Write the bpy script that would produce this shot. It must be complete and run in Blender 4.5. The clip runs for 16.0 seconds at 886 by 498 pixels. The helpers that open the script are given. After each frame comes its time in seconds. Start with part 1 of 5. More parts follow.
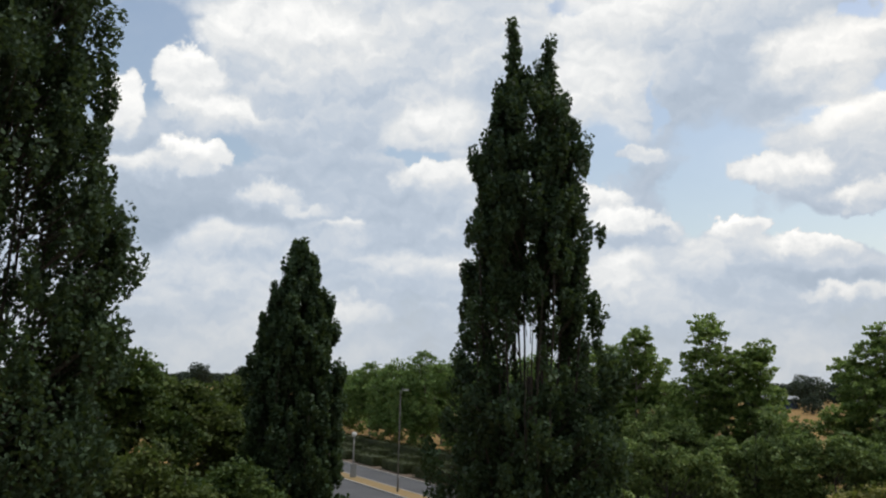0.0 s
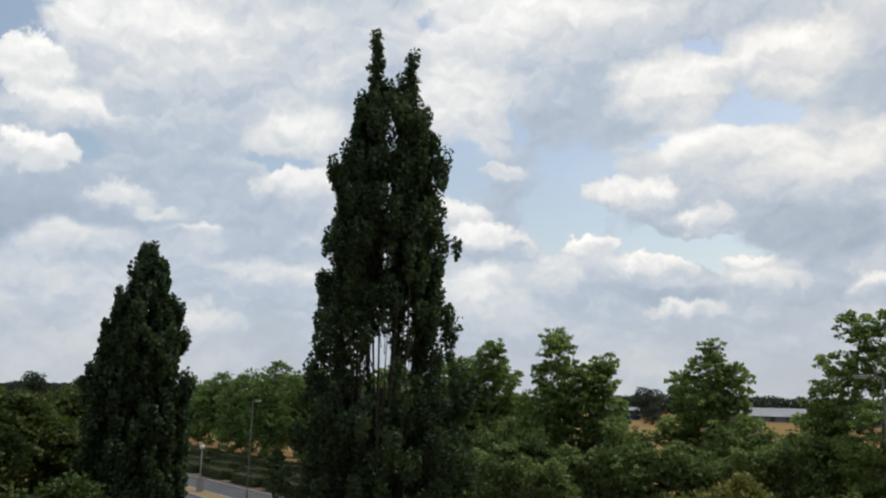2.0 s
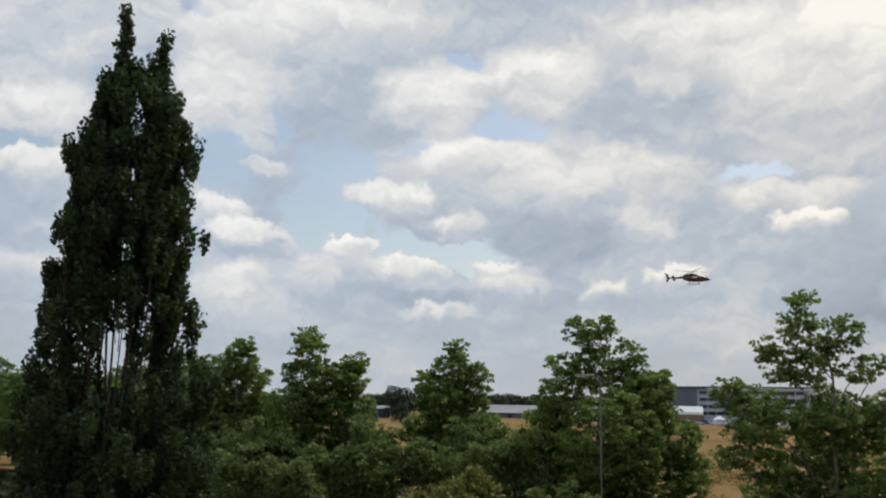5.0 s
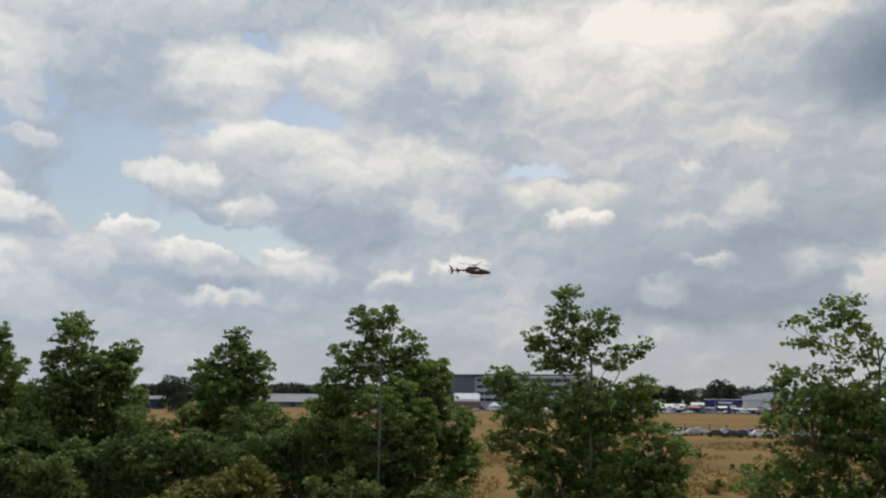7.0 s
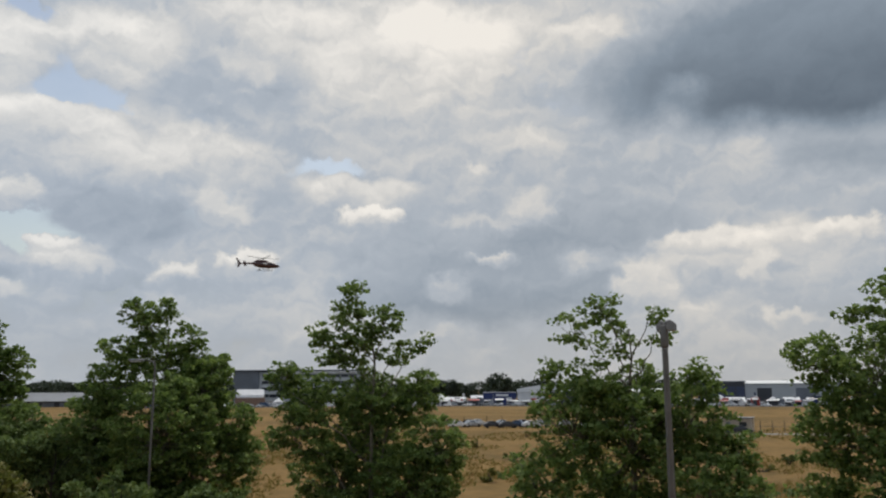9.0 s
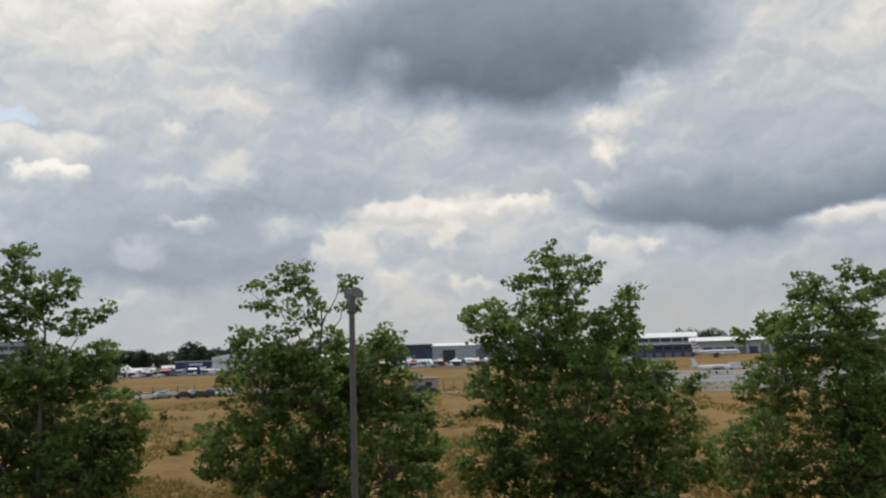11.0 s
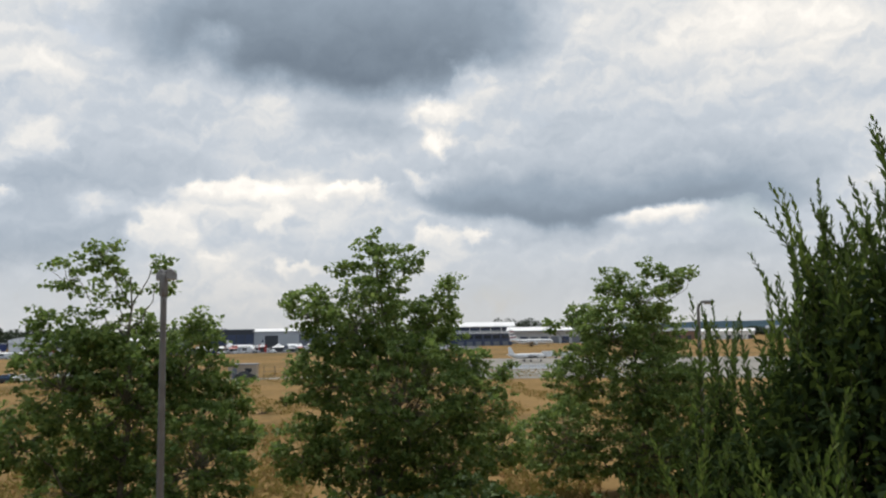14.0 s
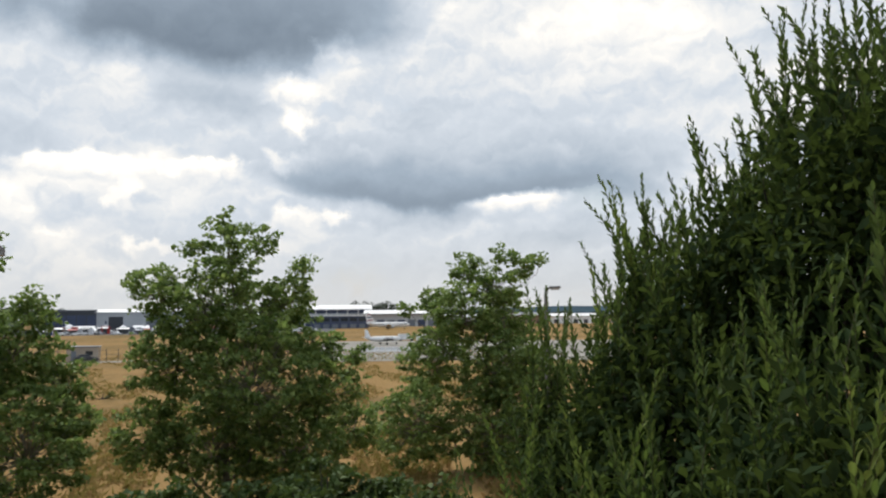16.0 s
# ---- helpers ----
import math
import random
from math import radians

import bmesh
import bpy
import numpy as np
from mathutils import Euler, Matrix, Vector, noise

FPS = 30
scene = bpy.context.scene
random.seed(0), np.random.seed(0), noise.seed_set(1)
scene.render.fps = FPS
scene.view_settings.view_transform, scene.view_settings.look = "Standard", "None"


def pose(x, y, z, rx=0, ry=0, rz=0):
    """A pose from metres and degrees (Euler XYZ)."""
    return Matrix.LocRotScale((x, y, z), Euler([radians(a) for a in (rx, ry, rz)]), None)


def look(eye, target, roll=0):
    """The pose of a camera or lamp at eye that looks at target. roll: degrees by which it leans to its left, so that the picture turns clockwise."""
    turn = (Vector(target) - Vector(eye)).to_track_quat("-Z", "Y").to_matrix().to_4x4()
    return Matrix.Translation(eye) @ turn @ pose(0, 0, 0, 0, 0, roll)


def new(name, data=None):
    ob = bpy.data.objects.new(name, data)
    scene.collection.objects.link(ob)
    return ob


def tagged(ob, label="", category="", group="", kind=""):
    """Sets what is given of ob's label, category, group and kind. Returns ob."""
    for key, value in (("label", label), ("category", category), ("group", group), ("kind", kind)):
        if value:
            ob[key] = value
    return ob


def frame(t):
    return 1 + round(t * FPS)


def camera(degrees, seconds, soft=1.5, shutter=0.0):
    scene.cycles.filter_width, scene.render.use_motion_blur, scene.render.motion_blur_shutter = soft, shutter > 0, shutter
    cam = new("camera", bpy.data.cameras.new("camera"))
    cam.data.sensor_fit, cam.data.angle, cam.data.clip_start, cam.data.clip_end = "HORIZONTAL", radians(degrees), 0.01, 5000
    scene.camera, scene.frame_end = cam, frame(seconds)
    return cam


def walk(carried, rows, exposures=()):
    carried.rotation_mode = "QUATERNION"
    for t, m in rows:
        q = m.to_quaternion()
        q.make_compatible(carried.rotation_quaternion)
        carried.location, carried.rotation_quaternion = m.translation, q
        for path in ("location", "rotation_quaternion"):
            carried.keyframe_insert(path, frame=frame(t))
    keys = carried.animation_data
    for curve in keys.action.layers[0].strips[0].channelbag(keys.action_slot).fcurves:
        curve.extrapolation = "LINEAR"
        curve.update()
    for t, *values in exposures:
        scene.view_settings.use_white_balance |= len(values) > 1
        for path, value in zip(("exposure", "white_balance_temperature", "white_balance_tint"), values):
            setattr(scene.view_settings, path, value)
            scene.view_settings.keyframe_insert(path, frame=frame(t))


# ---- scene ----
# ---- camera and its walk: a person turning on the spot, the camera held out at arm's length ----
EYE_Z = 8.4
ARM, SIDE = 0.69, 0.07


def view(t, yaw, pitch, roll):
    """The camera's pose when it looks along the bearing yaw, tilted up by pitch."""
    a, p = radians(yaw), radians(pitch)
    eye = Vector((ARM * math.sin(a) + SIDE * math.cos(a), ARM * math.cos(a) - SIDE * math.sin(a), EYE_Z))
    way = Vector((math.sin(a) * math.cos(p), math.cos(a) * math.cos(p), math.sin(p)))
    return t, look(eye, eye + way, roll)


cam = camera(56.98, 16.0, soft=2.2)
walk(cam, [view(*row) for row in (
        (0.0, 0.00, 9.26, 1.37), (0.5, 2.04, 10.33, 1.61), (1.0, 4.94, 10.49, 1.81), (1.5, 6.89, 10.35, 1.82),
        (2.0, 9.81, 10.27, 1.54), (2.5, 13.49, 10.55, 1.71), (3.0, 15.85, 10.92, 1.63), (5.5, 30.30, 10.34, 1.00),
        (6.0, 34.07, 10.13, 0.85), (6.5, 38.21, 9.98, 0.79), (7.0, 41.76, 10.02, 0.58), (7.5, 45.41, 9.67, 0.44),
        (8.0, 48.93, 9.67, 0.16), (8.5, 52.37, 9.53, 0.11), (9.0, 56.58, 9.74, -0.19), (9.5, 63.01, 9.00, 0.03),
        (10.0, 69.78, 8.43, -0.78), (12.5, 83.17, 6.02, -1.43), (13.0, 85.79, 6.20, -1.21), (13.5, 87.49, 5.90, -0.87),
        (14.0, 89.61, 5.87, -0.93), (14.5, 90.19, 6.82, -0.65), (15.0, 92.56, 6.63, -0.40), (15.5, 96.82, 5.80, -0.16),
        (16.0, 99.51, 4.56, -0.48))],
     exposures=((0.0, 0.0), (0.5, 0.0), (1.0, -0.2), (1.7, -0.05), (3.0, -0.08), (5.5, -0.2), (7.0, -0.27), (10.0, -0.34), (12.5, 0.11), (14.5, 0.11), (15.4, 0.13), (16.0, 0.33)))

# ---- world: a blue sky with broken summer cloud ----
SUN_BEARING, SUN_HEIGHT = 72.0, 58.0


class Nodes:
    """Short hands for building a node tree."""

    def __init__(self, tree):
        self.tree = tree
        tree.nodes.clear()

    def add(self, kind, **values):
        node = self.tree.nodes.new(kind)
        for key, value in values.items():
            setattr(node, key, value)
        return node

    def put(self, socket, value):
        if isinstance(value, bpy.types.NodeSocket):
            self.tree.links.new(value, socket)
        else:
            socket.default_value = value

    def math(self, op, a, b=0.0, clamp=False):
        n = self.add("ShaderNodeMath", operation=op, use_clamp=clamp)
        self.put(n.inputs[0], a)
        self.put(n.inputs[1], b)
        return n.outputs[0]

    def vec(self, op, a, b=(0, 0, 0), c=(0, 0, 0)):
        n = self.add("ShaderNodeVectorMath", operation=op)
        self.put(n.inputs[0], a)
        if op != "LENGTH":
            self.put(n.inputs[1], b)
        if op == "MULTIPLY_ADD":
            self.put(n.inputs[2], c)
        return n.outputs["Value"] if op == "LENGTH" else n.outputs[0]

    def noise(self, vector, scale, detail=4.0, rough=0.55, colour=False):
        n = self.add("ShaderNodeTexNoise")
        if vector is not None:
            self.put(n.inputs["Vector"], vector)
        self.put(n.inputs["Scale"], scale)
        self.put(n.inputs["Detail"], detail)
        self.put(n.inputs["Roughness"], rough)
        return n.outputs["Color" if colour else "Fac"]

    def ramp(self, fac, lo, hi, a=0.0, b=1.0, smooth=True):
        n = self.add("ShaderNodeMapRange", interpolation_type="SMOOTHSTEP" if smooth else "LINEAR")
        for socket, value in zip(n.inputs[:5], (fac, lo, hi, a, b)):
            self.put(socket, value)
        return n.outputs[0]

    def mix(self, fac, a, b):
        n = self.add("ShaderNodeMix", data_type="RGBA")
        self.put(n.inputs[0], fac)
        for socket, value in ((n.inputs[6], a), (n.inputs[7], b)):
            self.put(socket, value if isinstance(value, bpy.types.NodeSocket) else (*value, 1.0))
        return n.outputs[2]

    def colours(self, fac, stops):
        n = self.add("ShaderNodeValToRGB")
        self.put(n.inputs[0], fac)
        ramp = n.color_ramp
        while len(ramp.elements) < len(stops):
            ramp.elements.new(0.5)
        for e, (at, colour) in zip(ramp.elements, stops):
            e.position, e.color = at, (*colour, 1.0)
        return n.outputs[0]


world = bpy.data.worlds.new("sky")
world.use_nodes = True
scene.world = world
N = Nodes(world.node_tree)
sky = N.add("ShaderNodeTexSky", sky_type="NISHITA", sun_disc=False, sun_elevation=radians(SUN_HEIGHT),
            sun_rotation=radians(SUN_BEARING), air_density=1.3, dust_density=2.0)
where = N.add("ShaderNodeTexCoord").outputs["Generated"]
axes = N.add("ShaderNodeSeparateXYZ")
N.put(axes.inputs[0], where)
bearing = N.math("MULTIPLY", N.math("ARCTAN2", axes.outputs[0], axes.outputs[1]), 57.2958)
height = N.math("MULTIPLY", N.math("ARCSINE", axes.outputs[2]), 57.2958)
join = N.add("ShaderNodeCombineXYZ")
N.put(join.inputs[0], bearing)
N.put(join.inputs[1], height)
place = join.outputs[0]
# billows: places are pushed about by noise, so that every cloud has a ragged, heaped edge
coarse_push = N.vec("SUBTRACT", N.noise(place, 0.17, 7.0, 0.56, colour=True), (0.5, 0.5, 0.5))
fine_push = N.vec("SUBTRACT", N.noise(place, 0.48, 6.0, 0.58, colour=True), (0.5, 0.5, 0.5))
bent_wide = N.vec("MULTIPLY_ADD", coarse_push, (5.5, 4.6, 0.0), place)
bent_small = N.vec("MULTIPLY_ADD", fine_push, (3.9, 3.1, 0.0), place)
level_wide, level_small = N.add("ShaderNodeSeparateXYZ"), N.add("ShaderNodeSeparateXYZ")
N.put(level_wide.inputs[0], bent_wide)
N.put(level_small.inputs[0], bent_small)


def billow(shift):
    """Heaped puffs of many sizes."""
    return N.noise(N.vec("MULTIPLY", N.vec("ADD", bent_small, shift), (0.27, 0.37, 0.0)), 1.0, 4.0, 0.5)


puff, puff_above = billow((0.0, 0.0, 0.0)), billow((-0.2, 0.55, 0.0))
broad = N.noise(N.vec("MULTIPLY", place, (0.07, 0.11, 0.1)), 1.0, 4.0, 0.5)
cover = N.math("ADD", N.math("MULTIPLY", N.math("SUBTRACT", broad, 0.5), 0.8), 0.66)
shade = N.math("ADD", N.math("MULTIPLY", N.math("SUBTRACT", broad, 0.5), 0.5), 0.62)


def spread_of(az, el, wide, high):
    """The distance from that bearing and height, 1 at the ellipse's rim, and the warped height; all in degrees."""
    big = wide > 3.4
    off = N.vec("MULTIPLY_ADD", bent_wide if big else bent_small, (1 / wide, 1 / high, 0.0), (-az / wide, -el / high, 0.0))
    return N.vec("LENGTH", off), (level_wide if big else level_small).outputs[1]


def gap(az, el, wide, high, amount):
    """A hole in the cloud, through which the blue shows."""
    global cover
    length, level = spread_of(az, el, wide, high)
    cover = N.math("SUBTRACT", cover, N.ramp(length, 1.5, 0.3, 0.0, amount * 0.75))


def heap(az, el, wide, high, amount, base, top, soft):
    """A heap of cloud before those named above it, shaded from its base to its sunlit top."""
    global cover, shade
    length, level = spread_of(az, el, wide, high)
    mask = N.ramp(length, 1.08 + soft * 1.15, 1.0 - soft * 1.25, 0.0, amount)
    tone = N.ramp(level, el - high * 0.85, el + high * 0.75, base, top)
    cover = N.math("MAXIMUM", cover, mask)
    n = N.add("ShaderNodeMix", data_type="FLOAT")
    for socket, value in zip((n.inputs[0], n.inputs[2], n.inputs[3]), (mask, shade, tone)):
        N.put(socket, value)
    shade = n.outputs[0]


heap(-9.2, 21.2, 12.9, 5.9, 0.9, 0.6, 0.76, 0.3)
heap(-18.8, 11.9, 7.5, 3.1, 0.9, 0.44, 0.54, 0.3)
heap(-4.5, 11.8, 5.1, 1.6, 0.6, 0.52, 0.6, 0.4)
heap(11.8, 20.7, 4.3, 3.9, 0.85, 0.74, 0.88, 0.25)
heap(15.5, 25.1, 7.8, 2.4, 0.85, 0.76, 0.9, 0.3)
heap(20.7, 20.1, 5.9, 4.3, 0.8, 0.58, 0.66, 0.35)
heap(-18.8, 6.1, 4.3, 2.4, 0.7, 0.6, 0.72, 0.35)
heap(20.8, 22.1, 7.8, 5.1, 0.85, 0.54, 0.66, 0.3)
heap(41.1, 23.0, 7.5, 4.7, 0.9, 0.58, 0.74, 0.28)
heap(30.9, 14.7, 11.0, 3.7, 0.95, 0.55, 0.76, 0.2)
heap(59.6, 18.9, 6.3, 5.1, 0.7, 0.62, 0.72, 0.4)
heap(68.1, 13.1, 7.8, 3.9, 0.8, 0.5, 0.62, 0.35)
heap(53.0, 10.4, 6.3, 2.0, 0.6, 0.52, 0.6, 0.4)
heap(60.9, 7.1, 10.2, 2.4, 0.9, 0.42, 0.48, 0.3)
heap(65.6, 11.9, 6.7, 3.5, 0.8, 0.44, 0.6, 0.35)
heap(58.7, 6.5, 7.1, 1.8, 0.85, 0.38, 0.5, 0.3)
heap(107.1, 16.2, 11.8, 6.7, 0.85, 0.58, 0.68, 0.35)
heap(104.3, 15.9, 7.1, 4.3, 0.7, 0.56, 0.68, 0.4)
heap(106.3, 4.3, 12.9, 3.1, 0.7, 0.5, 0.58, 0.4)
heap(71.3, 20.3, 3.5, 2.4, 0.6, 0.4, 0.5, 0.4)
heap(84.0, 14.9, 3.9, 1.8, 0.8, 0.4, 0.5, 0.35)
heap(109.4, 10.5, 6.3, 2.4, 0.7, 0.4, 0.56, 0.4)
heap(100.7, 10.6, 12.5, 3.3, 0.95, 0.2, 0.56, 0.25)
heap(95.0, 9.1, 6.7, 1.8, 0.85, 0.18, 0.36, 0.3)
heap(83.0, 21.2, 12.9, 4.5, 0.97, 0.1, 0.32, 0.22)
gap(-21.5, 21.3, 5.5, 4.3, 1)
gap(-15.0, 15.3, 2.0, 1.0, 0.7)
gap(-2.0, 15.9, 2.7, 0.9, 0.8)
gap(10.6, 16.0, 2.7, 2.4, 0.8)
gap(19.5, 14.8, 3.1, 3.9, 0.95)
gap(17.9, 12.1, 2.4, 2.0, 0.6)
gap(27.9, 10.4, 4.7, 1.6, 0.8)
gap(29.2, 23.0, 2.4, 0.6, 0.6)
gap(30.4, 19.7, 1.2, 1.6, 0.7)
gap(8.7, 25.7, 1.6, 0.8, 0.6)
gap(26.1, 10.7, 4.3, 1.8, 0.7)
gap(30.0, 20.2, 2.0, 2.4, 0.9)
gap(28.2, 23.4, 2.4, 0.5, 0.8)
gap(33.3, 18.7, 1.6, 1.0, 0.7)
gap(14.9, 19.3, 0.6, 2.4, 0.7)
gap(25.5, 17.3, 2.4, 0.8, 0.6)
gap(19.2, 13.1, 1.6, 2.4, 0.75)
gap(48.7, 15.1, 2.7, 0.5, 0.6)
gap(53.6, 24.4, 1.0, 0.7, 0.6)
heap(-12.1, 23.4, 5.9, 2.4, 0.9, 0.76, 0.86, 0.25)
heap(-18.3, 19.8, 2.2, 2.0, 0.95, 0.76, 0.88, 0.2)
heap(-16.1, 17.5, 3.1, 1.1, 0.9, 0.72, 0.86, 0.25)
heap(-22.4, 17.6, 1.2, 2.0, 0.95, 0.78, 0.9, 0.2)
heap(-17.6, 14.7, 2.4, 1.2, 0.95, 0.68, 0.93, 0.15)
heap(-21.3, 13.6, 2.4, 0.9, 0.9, 0.62, 0.86, 0.25)
heap(-12.5, 11.7, 2.4, 1.6, 0.9, 0.5, 0.82, 0.2)
heap(-9.9, 11.3, 1.4, 0.7, 0.8, 0.55, 0.8, 0.3)
heap(-14.4, 9.0, 3.5, 1.4, 0.8, 0.6, 0.8, 0.3)
heap(-6.9, 10.5, 1.3, 0.5, 0.8, 0.7, 0.86, 0.5)
heap(-0.7, 7.7, 5.5, 1.2, 0.8, 0.6, 0.8, 0.3)
heap(-0.7, 14.0, 2.9, 1.6, 0.9, 0.58, 0.9, 0.15)
heap(-0.9, 17.9, 3.5, 1.8, 0.9, 0.7, 0.84, 0.25)
heap(-6.3, 4.1, 2.7, 1.6, 0.8, 0.6, 0.8, 0.25)
heap(26.1, 20.8, 3.9, 2.4, 0.9, 0.72, 0.88, 0.22)
heap(33.3, 21.8, 4.3, 2.4, 0.9, 0.7, 0.88, 0.25)
heap(13.9, 15.8, 1.8, 0.5, 0.7, 0.7, 0.84, 0.3)
heap(10.9, 12.7, 2.0, 1.1, 0.9, 0.66, 0.86, 0.2)
heap(12.4, 10.9, 2.0, 1.3, 0.9, 0.58, 0.9, 0.18)
heap(15.5, 10.9, 1.3, 0.8, 0.7, 0.66, 0.84, 0.3)
heap(12.8, 6.6, 2.9, 2.4, 0.9, 0.62, 0.84, 0.22)
heap(19.8, 8.2, 4.7, 2.0, 0.9, 0.58, 0.78, 0.22)
heap(20.2, 10.5, 1.9, 0.9, 0.95, 0.72, 0.93, 0.15)
heap(25.0, 8.0, 3.5, 1.6, 0.95, 0.5, 0.7, 0.2)
heap(24.9, 9.1, 2.4, 0.9, 0.95, 0.62, 0.93, 0.15)
heap(25.0, 7.2, 3.1, 0.4, 0.8, 0.48, 0.52, 0.4)
heap(26.7, 5.9, 2.7, 0.9, 0.8, 0.62, 0.82, 0.25)
heap(31.9, 7.7, 3.5, 1.4, 0.9, 0.58, 0.78, 0.25)
heap(31.0, 9.3, 1.8, 0.7, 0.85, 0.68, 0.86, 0.2)
heap(29.6, 16.7, 5.1, 1.3, 0.9, 0.7, 0.88, 0.2)
heap(23.2, 14.1, 3.1, 1.2, 0.9, 0.7, 0.88, 0.22)
heap(27.7, 11.9, 2.4, 1.0, 0.85, 0.64, 0.84, 0.25)
heap(35.0, 11.6, 4.7, 1.8, 0.8, 0.46, 0.52, 0.35)
heap(32.8, 22.5, 2.7, 1.2, 0.9, 0.7, 0.88, 0.22)
heap(16.0, 26.4, 7.8, 2.0, 0.8, 0.76, 0.9, 0.4)
heap(42.3, 21.5, 1.8, 0.9, 0.7, 0.72, 0.84, 0.4)
heap(39.0, 15.1, 6.3, 2.0, 0.85, 0.64, 0.84, 0.25)
heap(50.1, 13.9, 4.3, 1.1, 0.9, 0.68, 0.88, 0.2)
heap(51.6, 12.0, 2.2, 0.7, 0.9, 0.72, 0.92, 0.2)
heap(40.9, 11.9, 2.2, 1.6, 0.7, 0.62, 0.82, 0.3)
heap(35.0, 7.3, 2.4, 1.2, 0.6, 0.5, 0.55, 0.4)
heap(42.8, 8.4, 1.8, 0.9, 0.9, 0.64, 0.9, 0.2)
heap(38.1, 7.5, 1.8, 1.1, 0.9, 0.6, 0.86, 0.22)
heap(32.2, 7.6, 2.4, 1.0, 0.8, 0.6, 0.8, 0.25)
heap(45.4, 25.2, 4.7, 1.2, 0.7, 0.76, 0.88, 0.4)
heap(54.3, 19.3, 6.7, 4.3, 0.7, 0.68, 0.8, 0.4)
heap(53.9, 23.9, 10.2, 3.3, 0.8, 0.76, 0.9, 0.5)
heap(56.4, 23.7, 4.7, 2.4, 0.95, 0.82, 1.02, 0.3)
heap(48.8, 22.4, 2.4, 1.6, 0.85, 0.76, 0.92, 0.3)
heap(66.6, 24.2, 2.7, 1.0, 0.8, 0.74, 0.88, 0.35)
heap(62.8, 12.5, 1.4, 0.9, 0.6, 0.62, 0.82, 0.6)
heap(59.4, 11.3, 2.4, 0.8, 0.6, 0.62, 0.78, 0.4)
heap(63.5, 16.0, 2.0, 1.6, 0.6, 0.64, 0.76, 0.4)
heap(56.4, 3.6, 1.8, 1.0, 0.8, 0.58, 0.76, 0.3)
heap(89.5, 15.1, 2.4, 1.2, 0.85, 0.68, 0.86, 0.4)
heap(89.2, 13.1, 0.9, 1.0, 0.75, 0.78, 0.94, 0.6)
heap(88.3, 10.7, 1.0, 0.6, 0.6, 0.7, 0.84, 0.7)
heap(92.2, 17.0, 1.6, 1.6, 0.6, 0.7, 0.8, 0.4)
heap(93.7, 6.5, 5.9, 1.0, 0.5, 0.42, 0.5, 0.4)
heap(109.0, 5.6, 4.7, 1.2, 0.6, 0.44, 0.55, 0.4)
heap(104.5, 7.5, 3.5, 0.9, 0.9, 0.56, 0.88, 0.25)
heap(92.1, 6.5, 1.6, 0.8, 0.8, 0.58, 0.82, 0.3)
heap(89.0, 6.3, 1.6, 1.2, 0.8, 0.62, 0.84, 0.3)
heap(77.5, 8.1, 6.7, 2.7, 0.85, 0.6, 0.78, 0.25)
heap(75.9, 9.9, 4.3, 0.9, 0.9, 0.68, 0.88, 0.18)
heap(83.1, 9.8, 2.7, 1.0, 0.9, 0.66, 0.86, 0.2)
heap(78.1, 7.9, 1.0, 1.0, 0.8, 0.7, 0.88, 0.3)
heap(70.5, 6.6, 2.2, 2.4, 0.8, 0.62, 0.82, 0.25)
heap(73.7, 5.4, 0.9, 0.5, 0.7, 0.7, 0.88, 0.45)
heap(79.4, 4.6, 1.8, 0.5, 0.8, 0.66, 0.86, 0.3)
heap(62.3, 12.8, 1.6, 1.3, 0.6, 0.64, 0.8, 0.7)
heap(59.2, 15.1, 1.2, 0.7, 0.7, 0.72, 0.86, 0.4)
heap(63.3, 16.2, 2.0, 1.6, 0.6, 0.68, 0.8, 0.4)
heap(73.8, 19.7, 1.3, 1.0, 0.38, 0.6, 0.76, 0.8)
heap(60.0, 8.9, 1.6, 0.5, 0.7, 0.64, 0.82, 0.35)
heap(66.9, 8.4, 1.6, 0.9, 0.6, 0.62, 0.8, 0.6)
heap(57.0, 7.1, 1.6, 0.9, 0.7, 0.62, 0.8, 0.35)
heap(112.3, 18.4, 6.3, 3.1, 0.85, 0.68, 0.84, 0.4)

relief = N.math("MULTIPLY", N.math("SUBTRACT", puff, puff_above), 0.34)
texture = N.math("ADD", relief, N.math("MULTIPLY", N.math("SUBTRACT", puff, 0.5), 0.17))
shade = N.math("ADD", shade, N.math("MULTIPLY", texture, N.ramp(shade, 0.2, 0.75, 0.3, 1.0)))
cloud_colour = N.colours(shade, ((0.10, (0.158, 0.202, 0.262)), (0.35, (0.300, 0.368, 0.455)), (0.60, (0.525, 0.582, 0.66)),
                                 (0.76, (0.80, 0.795, 0.785)), (0.92, (1.08, 1.04, 0.985))))
clear = N.vec("MULTIPLY", sky.outputs[0], (0.150, 0.140, 0.132))
warmth = N.ramp(bearing, 5.0, 80.0)
cloud_colour = N.vec("MULTIPLY", cloud_colour, N.mix(warmth, (0.97, 1.0, 1.03), (1.022, 1.0, 0.965)))
low_haze = N.ramp(height, 8.0, 0.0, 0.0, 0.55)
frayed = N.math("ADD", cover, N.math("MULTIPLY", N.math("SUBTRACT", puff, 0.5), 0.5))
mixed = N.mix(N.ramp(frayed, 0.18, 0.62, 0.10, 1.0), clear, cloud_colour)
mixed = N.mix(low_haze, mixed, N.mix(warmth, (0.53, 0.565, 0.60), (0.585, 0.57, 0.545)))
glow = N.add("ShaderNodeBackground")
N.put(glow.inputs[0], mixed)
N.put(glow.inputs[1], 1.0)
